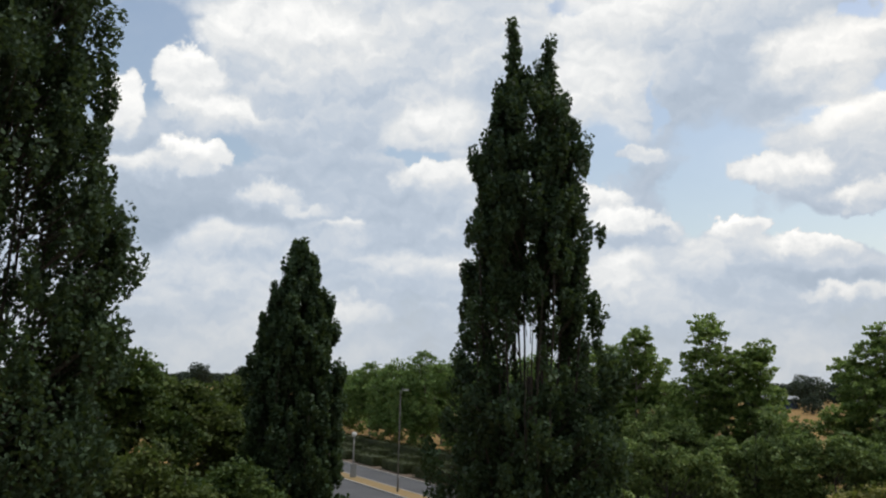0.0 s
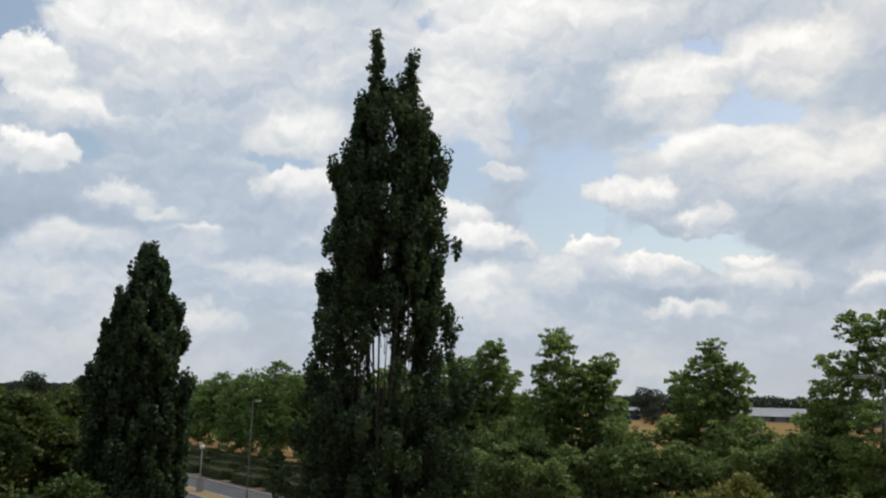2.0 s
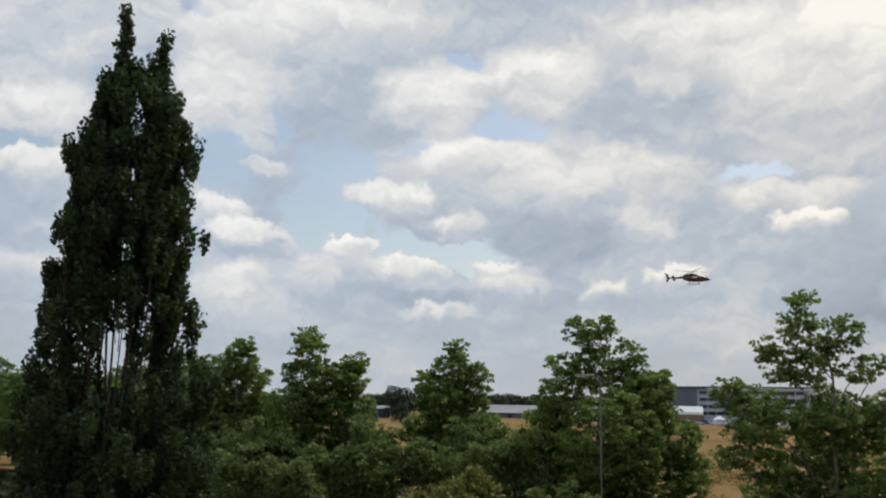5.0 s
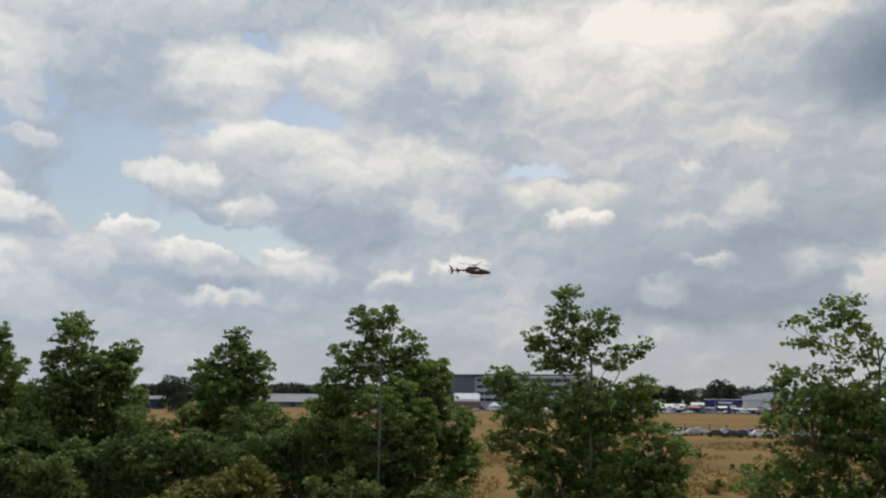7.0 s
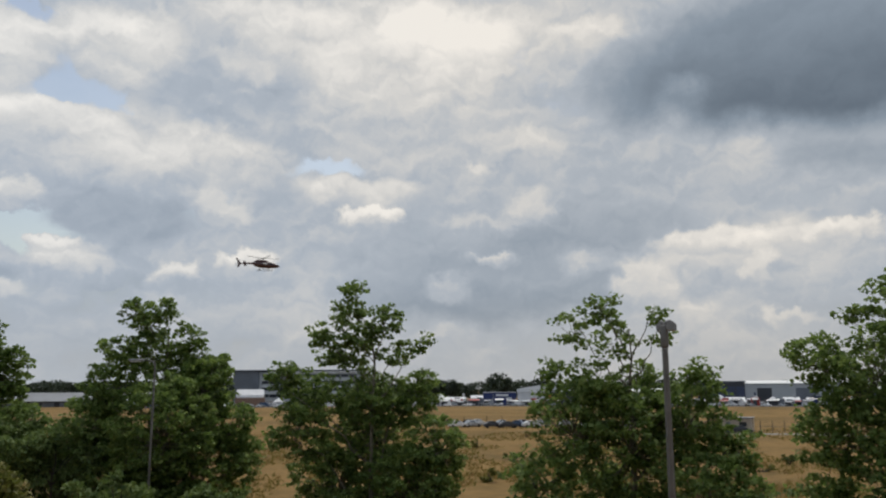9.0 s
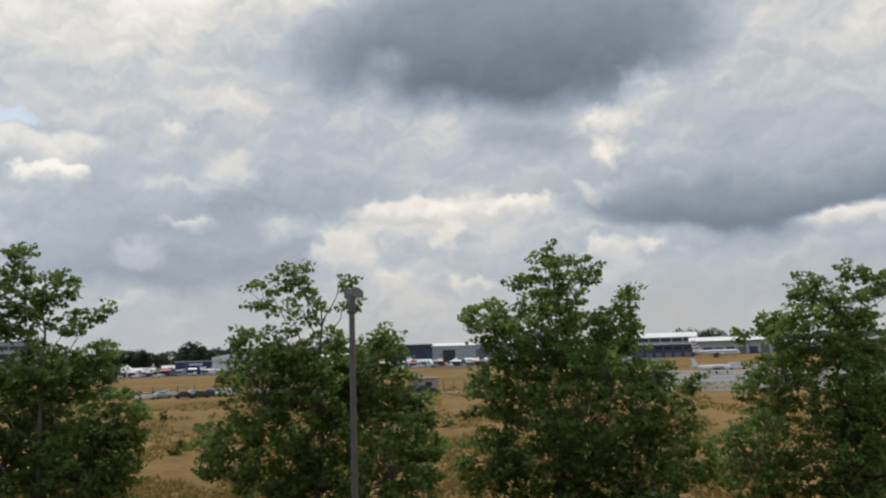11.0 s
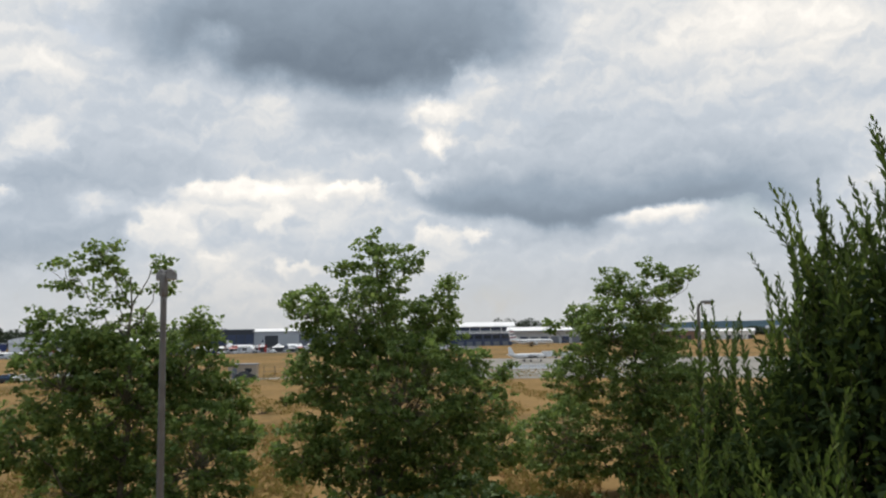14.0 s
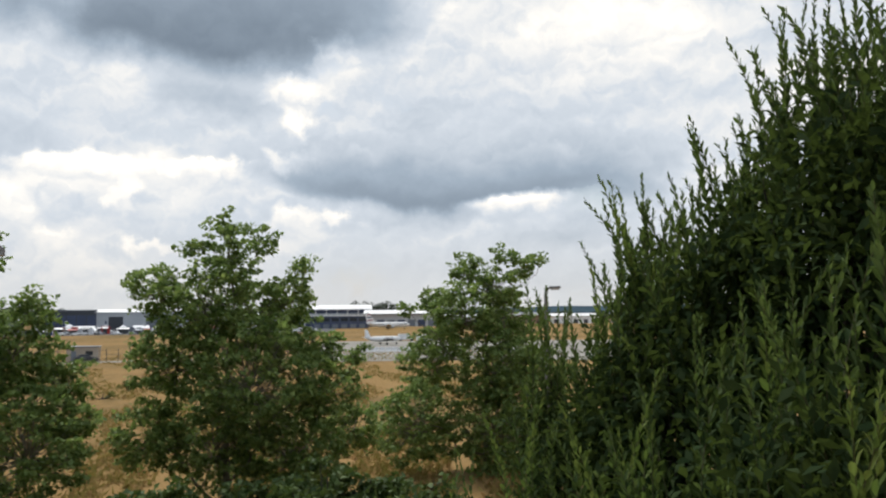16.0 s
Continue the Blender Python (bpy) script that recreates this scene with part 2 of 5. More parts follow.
N.tree.links.new(glow.outputs[0], N.add("ShaderNodeOutputWorld").inputs[0])

sun = new("sun", bpy.data.lights.new("sun", "SUN"))
sun.data.energy, sun.data.angle, sun.data.color = 2.3, radians(8), (1.0, 0.95, 0.88)
sb, sh = radians(SUN_BEARING), radians(SUN_HEIGHT)
sun.matrix_world = look((200 * math.sin(sb) * math.cos(sh), 200 * math.cos(sb) * math.cos(sh), 200 * math.sin(sh)), (0, 0, 0))


# ---- materials ----
def material(name, colour, rough=0.7, metal=0.0, second=None, scale=3.0, fine_scale=40.0, bump=0.15, spread=0.0, glass=False,
             leaf=0.0, island=False, spec=0.5):
    """A surface whose colour varies at two scales between colour and second, with fine relief."""
    m = bpy.data.materials.new(name)
    m.use_nodes = True
    n = Nodes(m.node_tree)
    out = n.add("ShaderNodeOutputMaterial")
    b = n.add("ShaderNodeBsdfPrincipled")
    second = second or tuple(c * 0.72 for c in colour)
    at = n.add("ShaderNodeTexCoord").outputs["Object"]
    coarse = n.noise(at, scale, 4.0, 0.6)
    grain = n.noise(at, fine_scale, 3.0, 0.6)
    mixed = n.mix(n.ramp(n.math("ADD", n.math("MULTIPLY", coarse, 0.7), n.math("MULTIPLY", grain, 0.3)), 0.35, 0.65), second, colour)
    if spread:
        if island:
            pick = n.add("ShaderNodeNewGeometry").outputs["Random Per Island"]
        else:
            pick = n.add("ShaderNodeObjectInfo").outputs["Random"]
        hsv = n.add("ShaderNodeHueSaturation")
        n.put(hsv.inputs["Color"], mixed)
        n.put(hsv.inputs["Value"], n.ramp(pick, 0.0, 1.0, 1.0 - spread, 1.0 + spread, smooth=False))
        n.put(hsv.inputs["Hue"], n.ramp(pick, 0.0, 1.0, 0.5 + 0.025 * (spread > 0.2), 0.5 - 0.02 * (spread > 0.2), smooth=False))
        mixed = hsv.outputs[0]
    n.put(b.inputs["Base Color"], mixed)
    n.put(b.inputs["Metallic"], metal)
    n.put(b.inputs["Specular IOR Level"], spec)
    n.put(b.inputs["Roughness"], n.ramp(grain, 0.2, 0.8, max(rough - 0.1, 0.03), min(rough + 0.1, 1.0)))
    if bump:
        bp = n.add("ShaderNodeBump")
        n.put(bp.inputs["Strength"], bump)
        n.put(bp.inputs["Distance"], 0.02)
        n.put(bp.inputs["Height"], grain)
        n.put(b.inputs["Normal"], bp.outputs[0])
    if glass:
        n.put(b.inputs["Roughness"], 0.05)
        n.put(b.inputs["IOR"], 1.5)
    result = b.outputs[0]
    if leaf:
        thin = n.add("ShaderNodeBsdfTranslucent")
        n.put(thin.inputs[0], n.mix(0.5, mixed, (0.19, 0.28, 0.05)))
        both = n.add("ShaderNodeMixShader")
        n.put(both.inputs[0], leaf)
        n.tree.links.new(result, both.inputs[1])
        n.tree.links.new(thin.outputs[0], both.inputs[2])
        result = both.outputs[0]
    n.tree.links.new(result, out.inputs[0])
    return m


def leafy(name, colour, second, spread=0.35, through_light=0.22, rough=0.65, spec=0.2):
    return material(name, colour, rough, second=second, scale=0.6, fine_scale=6.0, bump=0.0, spread=spread, leaf=through_light, island=True, spec=spec)


M = dict(
    oak=leafy("oak_leaf", (0.048, 0.083, 0.042), (0.029, 0.053, 0.029), 0.45, 0.18),
    plane=leafy("plane_leaf", (0.225, 0.305, 0.095), (0.140, 0.205, 0.070), 0.45, 0.48),
    far_plane=leafy("avenue_leaf", (0.170, 0.250, 0.080), (0.110, 0.180, 0.056), 0.3, 0.32),
    olive=leafy("olive_leaf", (0.086, 0.114, 0.031), (0.046, 0.066, 0.020), 0.35, 0.25),
    shrub=leafy("shrub_leaf", (0.070, 0.110, 0.030), (0.038, 0.066, 0.020), 0.35, 0.2),
    under=leafy("undergrowth_leaf", (0.180, 0.240, 0.085), (0.105, 0.155, 0.058), 0.4, 0.36),
    gold=leafy("golden_leaf", (0.210, 0.190, 0.050), (0.120, 0.120, 0.032), 0.35, 0.28),
    hedge=leafy("hedge_leaf", (0.092, 0.144, 0.054), (0.048, 0.082, 0.033), 0.5, 0.38, 0.72, 0.08),
    # darker copy of the hedge leaf: the shrub's inner shade put into colour
    hedge_shade=leafy("shaded_hedge_leaf", (0.032, 0.053, 0.022), (0.018, 0.031, 0.014), 0.4, 0.25, 0.9, 0.02),
    young=leafy("young_leaf", (0.155, 0.215, 0.060), (0.105, 0.160, 0.042), 0.3, 0.42, 0.65, 0.12),
    dark_wood=leafy("woodland_leaf", (0.050, 0.068, 0.052), (0.034, 0.048, 0.038), 0.3, 0.1),
    box=leafy("clipped_leaf", (0.046, 0.056, 0.020), (0.028, 0.036, 0.013), 0.3, 0.1),
    bark=material("bark", (0.065, 0.056, 0.045), 0.9, second=(0.035, 0.030, 0.024), scale=4, fine_scale=30, bump=0.6),
    pale_bark=material("pale_bark", (0.22, 0.20, 0.15), 0.85, second=(0.11, 0.10, 0.075), scale=3, fine_scale=22, bump=0.4),
    twig=material("green_twig", (0.10, 0.11, 0.04), 0.7, scale=8),
    asphalt=material("asphalt", (0.075, 0.075, 0.08), 0.9, second=(0.055, 0.055, 0.06), scale=0.3, fine_scale=30, bump=0.3),
    kerb=material("kerb_stone", (0.33, 0.32, 0.30), 0.85, scale=2),
    straw=material("dry_verge", (0.25, 0.16, 0.066), 0.95, second=(0.21, 0.15, 0.06), scale=0.5, fine_scale=8, bump=0.5),
    mulch=material("bark_mulch", (0.12, 0.085, 0.055), 0.95, scale=1, bump=0.5),
    concrete=material("apron_concrete", (0.24, 0.225, 0.195), 0.9, second=(0.17, 0.16, 0.14), scale=0.05, fine_scale=1.0),
    steel=material("galvanised_steel", (0.19, 0.185, 0.175), 0.6, 0.2, scale=2, fine_scale=25),
    lamp_grey=material("lamp_housing", (0.30, 0.31, 0.31), 0.5, 0.2, scale=5),
    lens=material("lamp_lens", (0.62, 0.63, 0.62), 0.25, scale=5),
    white=material("white_sheet", (0.80, 0.80, 0.79), 0.5, second=(0.70, 0.70, 0.70), scale=0.2, fine_scale=2),
    tent=material("white_tent_cloth", (0.82, 0.82, 0.82), 0.7, second=(0.72, 0.72, 0.73), scale=0.5, fine_scale=4),
    pale=material("pale_cladding", (0.46, 0.48, 0.50), 0.5, second=(0.40, 0.42, 0.44), scale=0.1, fine_scale=2),
    slate=material("grey_cladding", (0.16, 0.18, 0.21), 0.5, second=(0.13, 0.145, 0.17), scale=0.1, fine_scale=2),
    shed_roof=material("shed_roof_sheet", (0.24, 0.25, 0.27), 0.6, second=(0.18, 0.19, 0.20), scale=0.1, fine_scale=1.5),
    black=material("black_cladding", (0.045, 0.050, 0.060), 0.5, scale=0.1, fine_scale=2),
    navy=material("navy_cladding", (0.045, 0.065, 0.125), 0.45, scale=0.2, fine_scale=2),
    blue=material("blue_trailer_paint", (0.020, 0.040, 0.16), 0.35, scale=0.3, fine_scale=3),
    orange=material("orange_paint", (0.75, 0.16, 0.03), 0.5, scale=0.5),
    red=material("red_paint", (0.45, 0.04, 0.03), 0.45, scale=0.5),
    brick=material("brown_brick", (0.27, 0.17, 0.12), 0.85, second=(0.19, 0.12, 0.09), scale=1, fine_scale=6),
    render=material("tan_render", (0.43, 0.36, 0.28), 0.85, second=(0.34, 0.28, 0.22), scale=0.5, fine_scale=5),
    glass=material("dark_glass", (0.035, 0.045, 0.055), 0.05, glass=True, bump=0.0),
    rubber=material("tyre_rubber", (0.02, 0.02, 0.02), 0.8, scale=5),
    car_silver=material("silver_car_paint", (0.50, 0.52, 0.54), 0.3, 0.5, scale=2, bump=0.0),
    car_white=material("white_car_paint", (0.78, 0.78, 0.78), 0.3, scale=2, bump=0.0),
    car_dark=material("dark_car_paint", (0.045, 0.05, 0.06), 0.3, scale=2, bump=0.0),
    car_blue=material("blue_car_paint", (0.05, 0.09, 0.17), 0.3, scale=2, bump=0.0),
    car_red=material("red_car_paint", (0.30, 0.03, 0.03), 0.3, scale=2, bump=0.0),
    heli=material("dark_red_helicopter_paint", (0.085, 0.042, 0.042), 0.35, scale=1, bump=0.0),
    tail_stripe=material("red_tail_stripe", (0.30, 0.05, 0.09), 0.45, scale=1),
    tail_blue=material("dark_blue_tail", (0.03, 0.05, 0.14), 0.45, scale=1),
    fence=material("fence_wire", (0.10, 0.10, 0.10), 0.6, 0.3, scale=3),
)


def field_material():
    m = bpy.data.materials.new("dry_grass_field")
    m.use_nodes = True
    n = Nodes(m.node_tree)
    b = n.add("ShaderNodeBsdfPrincipled")
    at = n.add("ShaderNodeTexCoord").outputs["Object"]
    patches = n.noise(at, 0.030, 7.0, 0.66)
    tufts = n.noise(at, 0.55, 5.0, 0.7)
    blades = n.noise(at, 5.0, 3.0, 0.7)
    fac = n.math("ADD", n.math("MULTIPLY", patches, 0.55), n.math("ADD", n.math("MULTIPLY", tufts, 0.3), n.math("MULTIPLY", blades, 0.15)))
    colour = n.colours(fac, ((0.36, (0.085, 0.068, 0.028)), (0.45, (0.175, 0.115, 0.045)), (0.52, (0.235, 0.147, 0.057)), (0.64, (0.275, 0.178, 0.072))))
    n.put(b.inputs["Base Color"], colour)
    n.put(b.inputs["Roughness"], 1.0)
    n.put(b.inputs["Specular IOR Level"], 0.1)
    bp = n.add("ShaderNodeBump")
    n.put(bp.inputs["Strength"], 0.7)
    n.put(bp.inputs["Distance"], 0.3)
    n.put(bp.inputs["Height"], n.math("ADD", tufts, n.math("MULTIPLY", blades, 0.4)))
    n.put(b.inputs["Normal"], bp.outputs[0])
    n.tree.links.new(b.outputs[0], n.add("ShaderNodeOutputMaterial").inputs[0])
    return m


M["field"] = field_material()


# ---- builders ----
def polar(az, dist, z=0.0):
    a = radians(az)
    return Vector((dist * math.sin(a), dist * math.cos(a), z))


def thing(name, az, dist, label, category, group="", turn=0.0, z=0.0, kind=""):
    """An Empty on the ground at that bearing and distance; its own x runs to the right as seen from the window, y away from it."""
    p = polar(az, dist, z)
    return at_place(name, p, -az + turn, label, category, group, kind)


def at_place(name, p, turn, label, category, group="", kind=""):
    ob = new(name)
    ob.empty_display_size = 0.5
    ob.matrix_basis = pose(p[0], p[1], p[2], 0, 0, turn)
    return tagged(ob, label, category, group, kind)


def part(name, data, mat, parent, label="", smooth=False, kind=""):
    if isinstance(data, bmesh.types.BMesh):
        me = bpy.data.meshes.new(name)
        data.normal_update()
        data.to_mesh(me)
        data.free()
    else:
        me = data
    if smooth:
        for p in me.polygons:
            p.use_smooth = True
    if not me.materials:
        me.materials.append(mat)
    ob = new(name, me)
    ob.parent = parent
    if label or kind:
        tagged(ob, label, kind=kind)
    return ob


def box(sx, sy, sz, x=0.0, y=0.0, z=0.0, bevel=0.0, bm=None, turn=0.0):
    """A box with its base centre at x, y, z."""
    b = bm or bmesh.new()
    m = Matrix.Translation((x, y, z + sz / 2)) @ Matrix.Rotation(radians(turn), 4, "Z") @ Matrix.Diagonal((sx, sy, sz, 1))
    made = bmesh.ops.create_cube(b, size=1.0, matrix=m)
    if bevel:
        edges = {e for v in made["verts"] for e in v.link_edges}
        bmesh.ops.bevel(b, geom=list(edges), offset=bevel, segments=2, affect="EDGES", profile=0.6)
    return b


def prism(profile, length, along="y", bm=None, shift=(0, 0, 0)):
    """A profile of (across, up) points drawn out over a length, centred."""
    b = bm or bmesh.new()
    rings = []
    for s in (-0.5, 0.5):
        ring = []
        for u, w in profile:
            p = (u, s * length, w) if along == "y" else (s * length, u, w)
            ring.append(b.verts.new(Vector(p) + Vector(shift)))
        rings.append(ring)
    n = len(profile)
    for i in range(n):
        b.faces.new((rings[0][i], rings[0][(i + 1) % n], rings[1][(i + 1) % n], rings[1][i]))
    b.faces.new(list(reversed(rings[0])))
    b.faces.new(rings[1])
    bmesh.ops.recalc_face_normals(b, faces=b.faces)
    return b


def tube(points, radii, sides=8, bm=None, flat=1.0, caps=True):
    """A tapered tube along a line of points."""
    b = bm or bmesh.new()
    pts = [Vector(p) for p in points]
    rings = []
    for i, p in enumerate(pts):
        d = (pts[min(i + 1, len(pts) - 1)] - pts[max(i - 1, 0)]).normalized()
        a = d.orthogonal() if abs(d.z) > 0.9 else d.cross(Vector((0, 0, 1)))
        a = (Vector((1, 0, 0)) - d * d.x).normalized() if abs(d.z) > 0.9 else a.normalized()
        c = d.cross(a)
        rings.append([b.verts.new(p + radii[i] * (math.cos(k * math.tau / sides) * a + flat * math.sin(k * math.tau / sides) * c)) for k in range(sides)])
    for r, s in zip(rings, rings[1:]):
        for k in range(sides):
            b.faces.new((r[k], r[(k + 1) % sides], s[(k + 1) % sides], s[k]))
    if caps:
        b.faces.new(list(reversed(rings[0])))
        b.faces.new(rings[-1])
    return b


def mesh_of(name, verts, faces):
    me = bpy.data.meshes.new(name)
    verts, faces = np.asarray(verts, dtype=np.float32), np.asarray(faces, dtype=np.int32)
    sides = faces.shape[1]
    me.vertices.add(len(verts))
    me.vertices.foreach_set("co", verts.ravel())
    me.loops.add(faces.size)
    me.loops.foreach_set("vertex_index", faces.ravel())
    me.polygons.add(len(faces))
    me.polygons.foreach_set("loop_start", np.arange(0, faces.size, sides, dtype=np.int32))
    me.update(calc_edges=True)
    me.validate()
    return me


def unit(v):
    return v / np.maximum(np.linalg.norm(v, axis=-1, keepdims=True), 1e-6)


def leaves_mesh(name, places, size, rng, out=None, droop=0.0, aspect=0.62, up=0.35):
    """One small folded leaf at each place, with ragged directions."""
    n = len(places)
    axis = rng.normal(size=(n, 3))
    if out is not None:
        axis += 1.1 * unit(out)
    axis[:, 2] -= droop
    axis = unit(axis)
    face = rng.normal(size=(n, 3))
    face[:, 2] += up * 3
    side = unit(np.cross(axis, face))
    top = np.cross(side, axis)
    length = size * rng.uniform(0.65, 1.35, (n, 1))
    w = length * aspect * 0.5
    base = places - axis * length * 0.5
    v = np.stack([base, base + axis * length * 0.5 + side * w + top * w * 0.35, base + axis * length, base + axis * length * 0.5 - side * w + top * w * 0.35], axis=1)
    faces = np.arange(n * 4).reshape(n, 4)
    return mesh_of(name, v.reshape(-1, 3), faces)


def in_ball(rng, n, inner=0.0):
    d = unit(rng.normal(size=(n, 3)))
    return d * (rng.uniform(inner ** 3, 1, (n, 1)) ** (1 / 3))


def upright_spray(rng, n, wide, high):
    """Leaf places in an upright tuft that springs from a narrow foot."""
    q = in_ball(rng, n, 0.1)
    q[:, :2] *= (0.78 + 0.30 * q[:, 2:3])
    return q * np.array((wide, wide, high))


def limbs_mesh(name, lines, sides=6):
    """Tapered limbs: each line is a list of (point, radius)."""
    verts, faces = [], []
    ring = np.arange(sides) * math.tau / sides
    for line in lines:
        start = len(verts)
        for i, (p, r) in enumerate(line):
            q, o = np.array(line[min(i + 1, len(line) - 1)][0]), np.array(line[max(i - 1, 0)][0])
            d = unit(q - o)
            a = unit(np.cross(d, (0.31, 0.95, 0.05)))
            c = np.cross(d, a)
            for k in ring:
                verts.append(np.array(p) + r * (math.cos(k) * a + math.sin(k) * c))
        for i in range(len(line) - 1):
            for k in range(sides):
                s = start + i * sides
                faces.append((s + k, s + (k + 1) % sides, s + sides + (k + 1) % sides, s + sides + k))
    return mesh_of(name, verts, faces)


def bent_line(rng, a, b, r0, r1, steps=5, sag=0.0, wobble=0.06):
    a, b = np.array(a, float), np.array(b, float)
    span = np.linalg.norm(b - a)
    line = []
    for i in range(steps + 1):
        s = i / steps
        p = a + (b - a) * s + np.array((0, 0, -sag * math.sin(s * math.pi))) * span
        if 0 < i < steps:
            p = p + rng.normal(size=3) * wobble * span * 0.5
        line.append((p, r0 + (r1 - r0) * s))
    return line


# ---- trees ----
def broad_tree(name, az, dist, lobes, label, category, seed, leaf="plane", bark="pale_bark", leaf_size=0.2, density=1.0, base=0.0, group="", clump=0.34, trunk=0.16, upper=4.4):
    """A tree with a trunk and, at the end of each limb, a heap of leaf clumps. lobes: (across, height above eye level, radius) in metres."""
    rng = np.random.default_rng(seed)
    root = thing(name, az, dist, label, category, group, z=base)
    top = EYE_Z - base
    full = [(x, rng.uniform(-0.5, 0.5) * max(r, 0.8) * 1.6, top + h, r) for x, h, r in lobes]
    tallest = max(z + r for _, _, z, r in full)
    stem = bent_line(rng, (0, 0, -0.1), (0.1, 0, tallest * 0.88), trunk, 0.02, 10, wobble=0.012)
    limbs, places, outs = [], [], []
    for x, y, z, r in full:
        s = min(max((z - 0.55 * math.hypot(x, y) - 0.8) / (tallest * 0.88), 0.12), 0.95)
        k = min(int(s * 10), 9)
        foot = np.array(stem[k][0])
        thick = max(0.03, stem[k][1] * 0.55)
        limbs.append(bent_line(rng, foot, (x, y, z + r * 0.3), thick, 0.012, 6, sag=0.06))
        n = max(4, int((upper if z > top + 1.4 else 5.8) * (r / clump) ** 2 * density))
        spots = in_ball(rng, n, 0.25) * np.array((r, r * 0.95, r))
        for spot in spots:
            c = np.array((x, y, z)) + spot
            if rng.random() < 0.5:
                limbs.append(bent_line(rng, np.array((x, y, z - r * 0.2)) + spot * 0.15, c, 0.016, 0.006, 3, sag=0.03))
            m = int(rng.integers(14, 26))
            size = clump * rng.uniform(0.7, 1.25)
            pts = in_ball(rng, m, 0.2) * np.array((size, size, size * 0.5)) + c
            places.append(pts)
            outs.append(pts - c + unit(spot) * 0.15)
    part("trunk", limbs_mesh("trunk", [stem], 9), M[bark], root, smooth=True)
    part("branchwork", limbs_mesh("branchwork", limbs, 5), M[bark], root, smooth=True)
    part("crown", leaves_mesh("crown", np.concatenate(places), leaf_size * 0.95, rng, np.concatenate(outs), droop=0.15, aspect=0.76, up=0.65), M[leaf], root)
    return root


def column_tree(name, az, dist, spires, label, seed, body, leaf_size=0.115, leaf="oak", gaps=0.0, base=0.0, fill=1100):
    """A column-shaped oak: many steep stems side by side, each clothed with short upright sprays.
    body: (height, half width) rings of the outline; spires: (across, height) of the leading shoots."""
    rng = np.random.default_rng(seed)
    root = thing(name, az, dist, label, "tree", "upright oaks", z=base)
    heights, widths = [b[0] for b in body], [b[1] for b in body]
    lines, places, outs = [], [], []
    stems = []
    for x, h in spires:
        stems.append((np.array((x, rng.uniform(-0.3, 0.3), h)), h))
    for i in range(30):
        h = rng.uniform(0.35, 0.93) * heights[-1]
        w = np.interp(h, heights, widths) * 0.82
        a = rng.uniform(0, math.tau)
        stems.append((np.array((w * math.cos(a), w * math.sin(a), h)), h))
    for number, (tip, h) in enumerate(stems):
        w0 = rng.uniform(0.1, 0.45)
        foot = np.array((tip[0] * w0 * 0.5, tip[1] * w0 * 0.5, rng.uniform(1.0, 2.6)))
        mid = np.array((tip[0] * 0.9, tip[1] * 0.9, h * 0.5))
        mid[:2] *= min(1.0, np.interp(h * 0.5, heights, widths) / max(np.hypot(*mid[:2]), 0.1))
        line = [((1 - s) ** 2 * foot + 2 * s * (1 - s) * mid + s * s * tip + rng.normal(size=3) * 0.05, 0.05 * (1 - s) + 0.01) for s in np.linspace(0, 1, 9)]
        lines.append(line)
        for s in np.arange(0.14, 1.0, (0.16 if number < len(spires) else 0.42) / max(h, 3)):
            p = (1 - s) ** 2 * foot + 2 * s * (1 - s) * mid + s * s * tip
            room = max(np.interp(p[2], heights, widths), abs(tip[0]) + 0.22)
            away = rng.normal(size=3)
            away[2] = abs(away[2]) + 0.9
            away = unit(away)
            reach = rng.uniform(0.1, 0.75) * (0.25 + 0.7 * (1 - s))
            c = p + away * reach
            c[:2] *= min(1.0, room / max(np.hypot(*c[:2]), 0.05))
            if gaps and rng.random() < gaps * math.exp(-((c[2] - heights[-1] * 0.53) / (heights[-1] * 0.12)) ** 2 - (c[0] / (0.55 * max(widths))) ** 2):
                continue
            lines.append([(p, 0.014), (c, 0.005)])
            m = int(rng.integers(60, 90))
            pts = upright_spray(rng, m, 0.22, 0.40) + c
            places.append(pts)
            outs.append(np.tile(away, (m, 1)) + in_ball(rng, m) * 0.7)
    # short upright sprays all over the column, in lobes
    for i in range(fill):
        h = heights[-1] * (1 - rng.random() ** 0.75) * 0.97 + 0.4
        room = np.interp(h, heights, widths)
        a = rng.uniform(0, math.tau)
        lobe = 0.90 + 0.09 * math.sin(3 * a + h * 1.3 + seed) + 0.10 * math.sin(h * 3.1 + 2 * a)
        r = room * lobe * rng.uniform(0.25, 1.0) ** 0.5
        c = np.array((r * math.cos(a), r * math.sin(a), h))
        if gaps and rng.random() < gaps * math.exp(-((h - heights[-1] * 0.53) / (heights[-1] * 0.11)) ** 2 - (c[0] / (0.5 * max(widths))) ** 2):
            continue
        away = unit(np.array((math.cos(a) * 0.5, math.sin(a) * 0.5, 0.9)))
        lines.append([(c - away * 0.55 - np.array((0.3 * c[0], 0.3 * c[1], 0.25)), 0.014), (c, 0.005)])
        m = int(rng.integers(70, 105))
        spray = rng.uniform(0.75, 1.25)
        places.append(upright_spray(rng, m, 0.24 * spray, 0.42 * spray) + c)
        outs.append(np.tile(away, (m, 1)) + in_ball(rng, m) * 0.7)
    trunk = [((0, 0, -0.1), 0.24), ((0, 0, 1.2), 0.2), ((0.05, 0, 2.8), 0.15), ((0.0, 0.05, heights[-1] * 0.5), 0.09)]
    part("trunk", limbs_mesh("trunk", [trunk], 10), M["bark"], root, smooth=True)
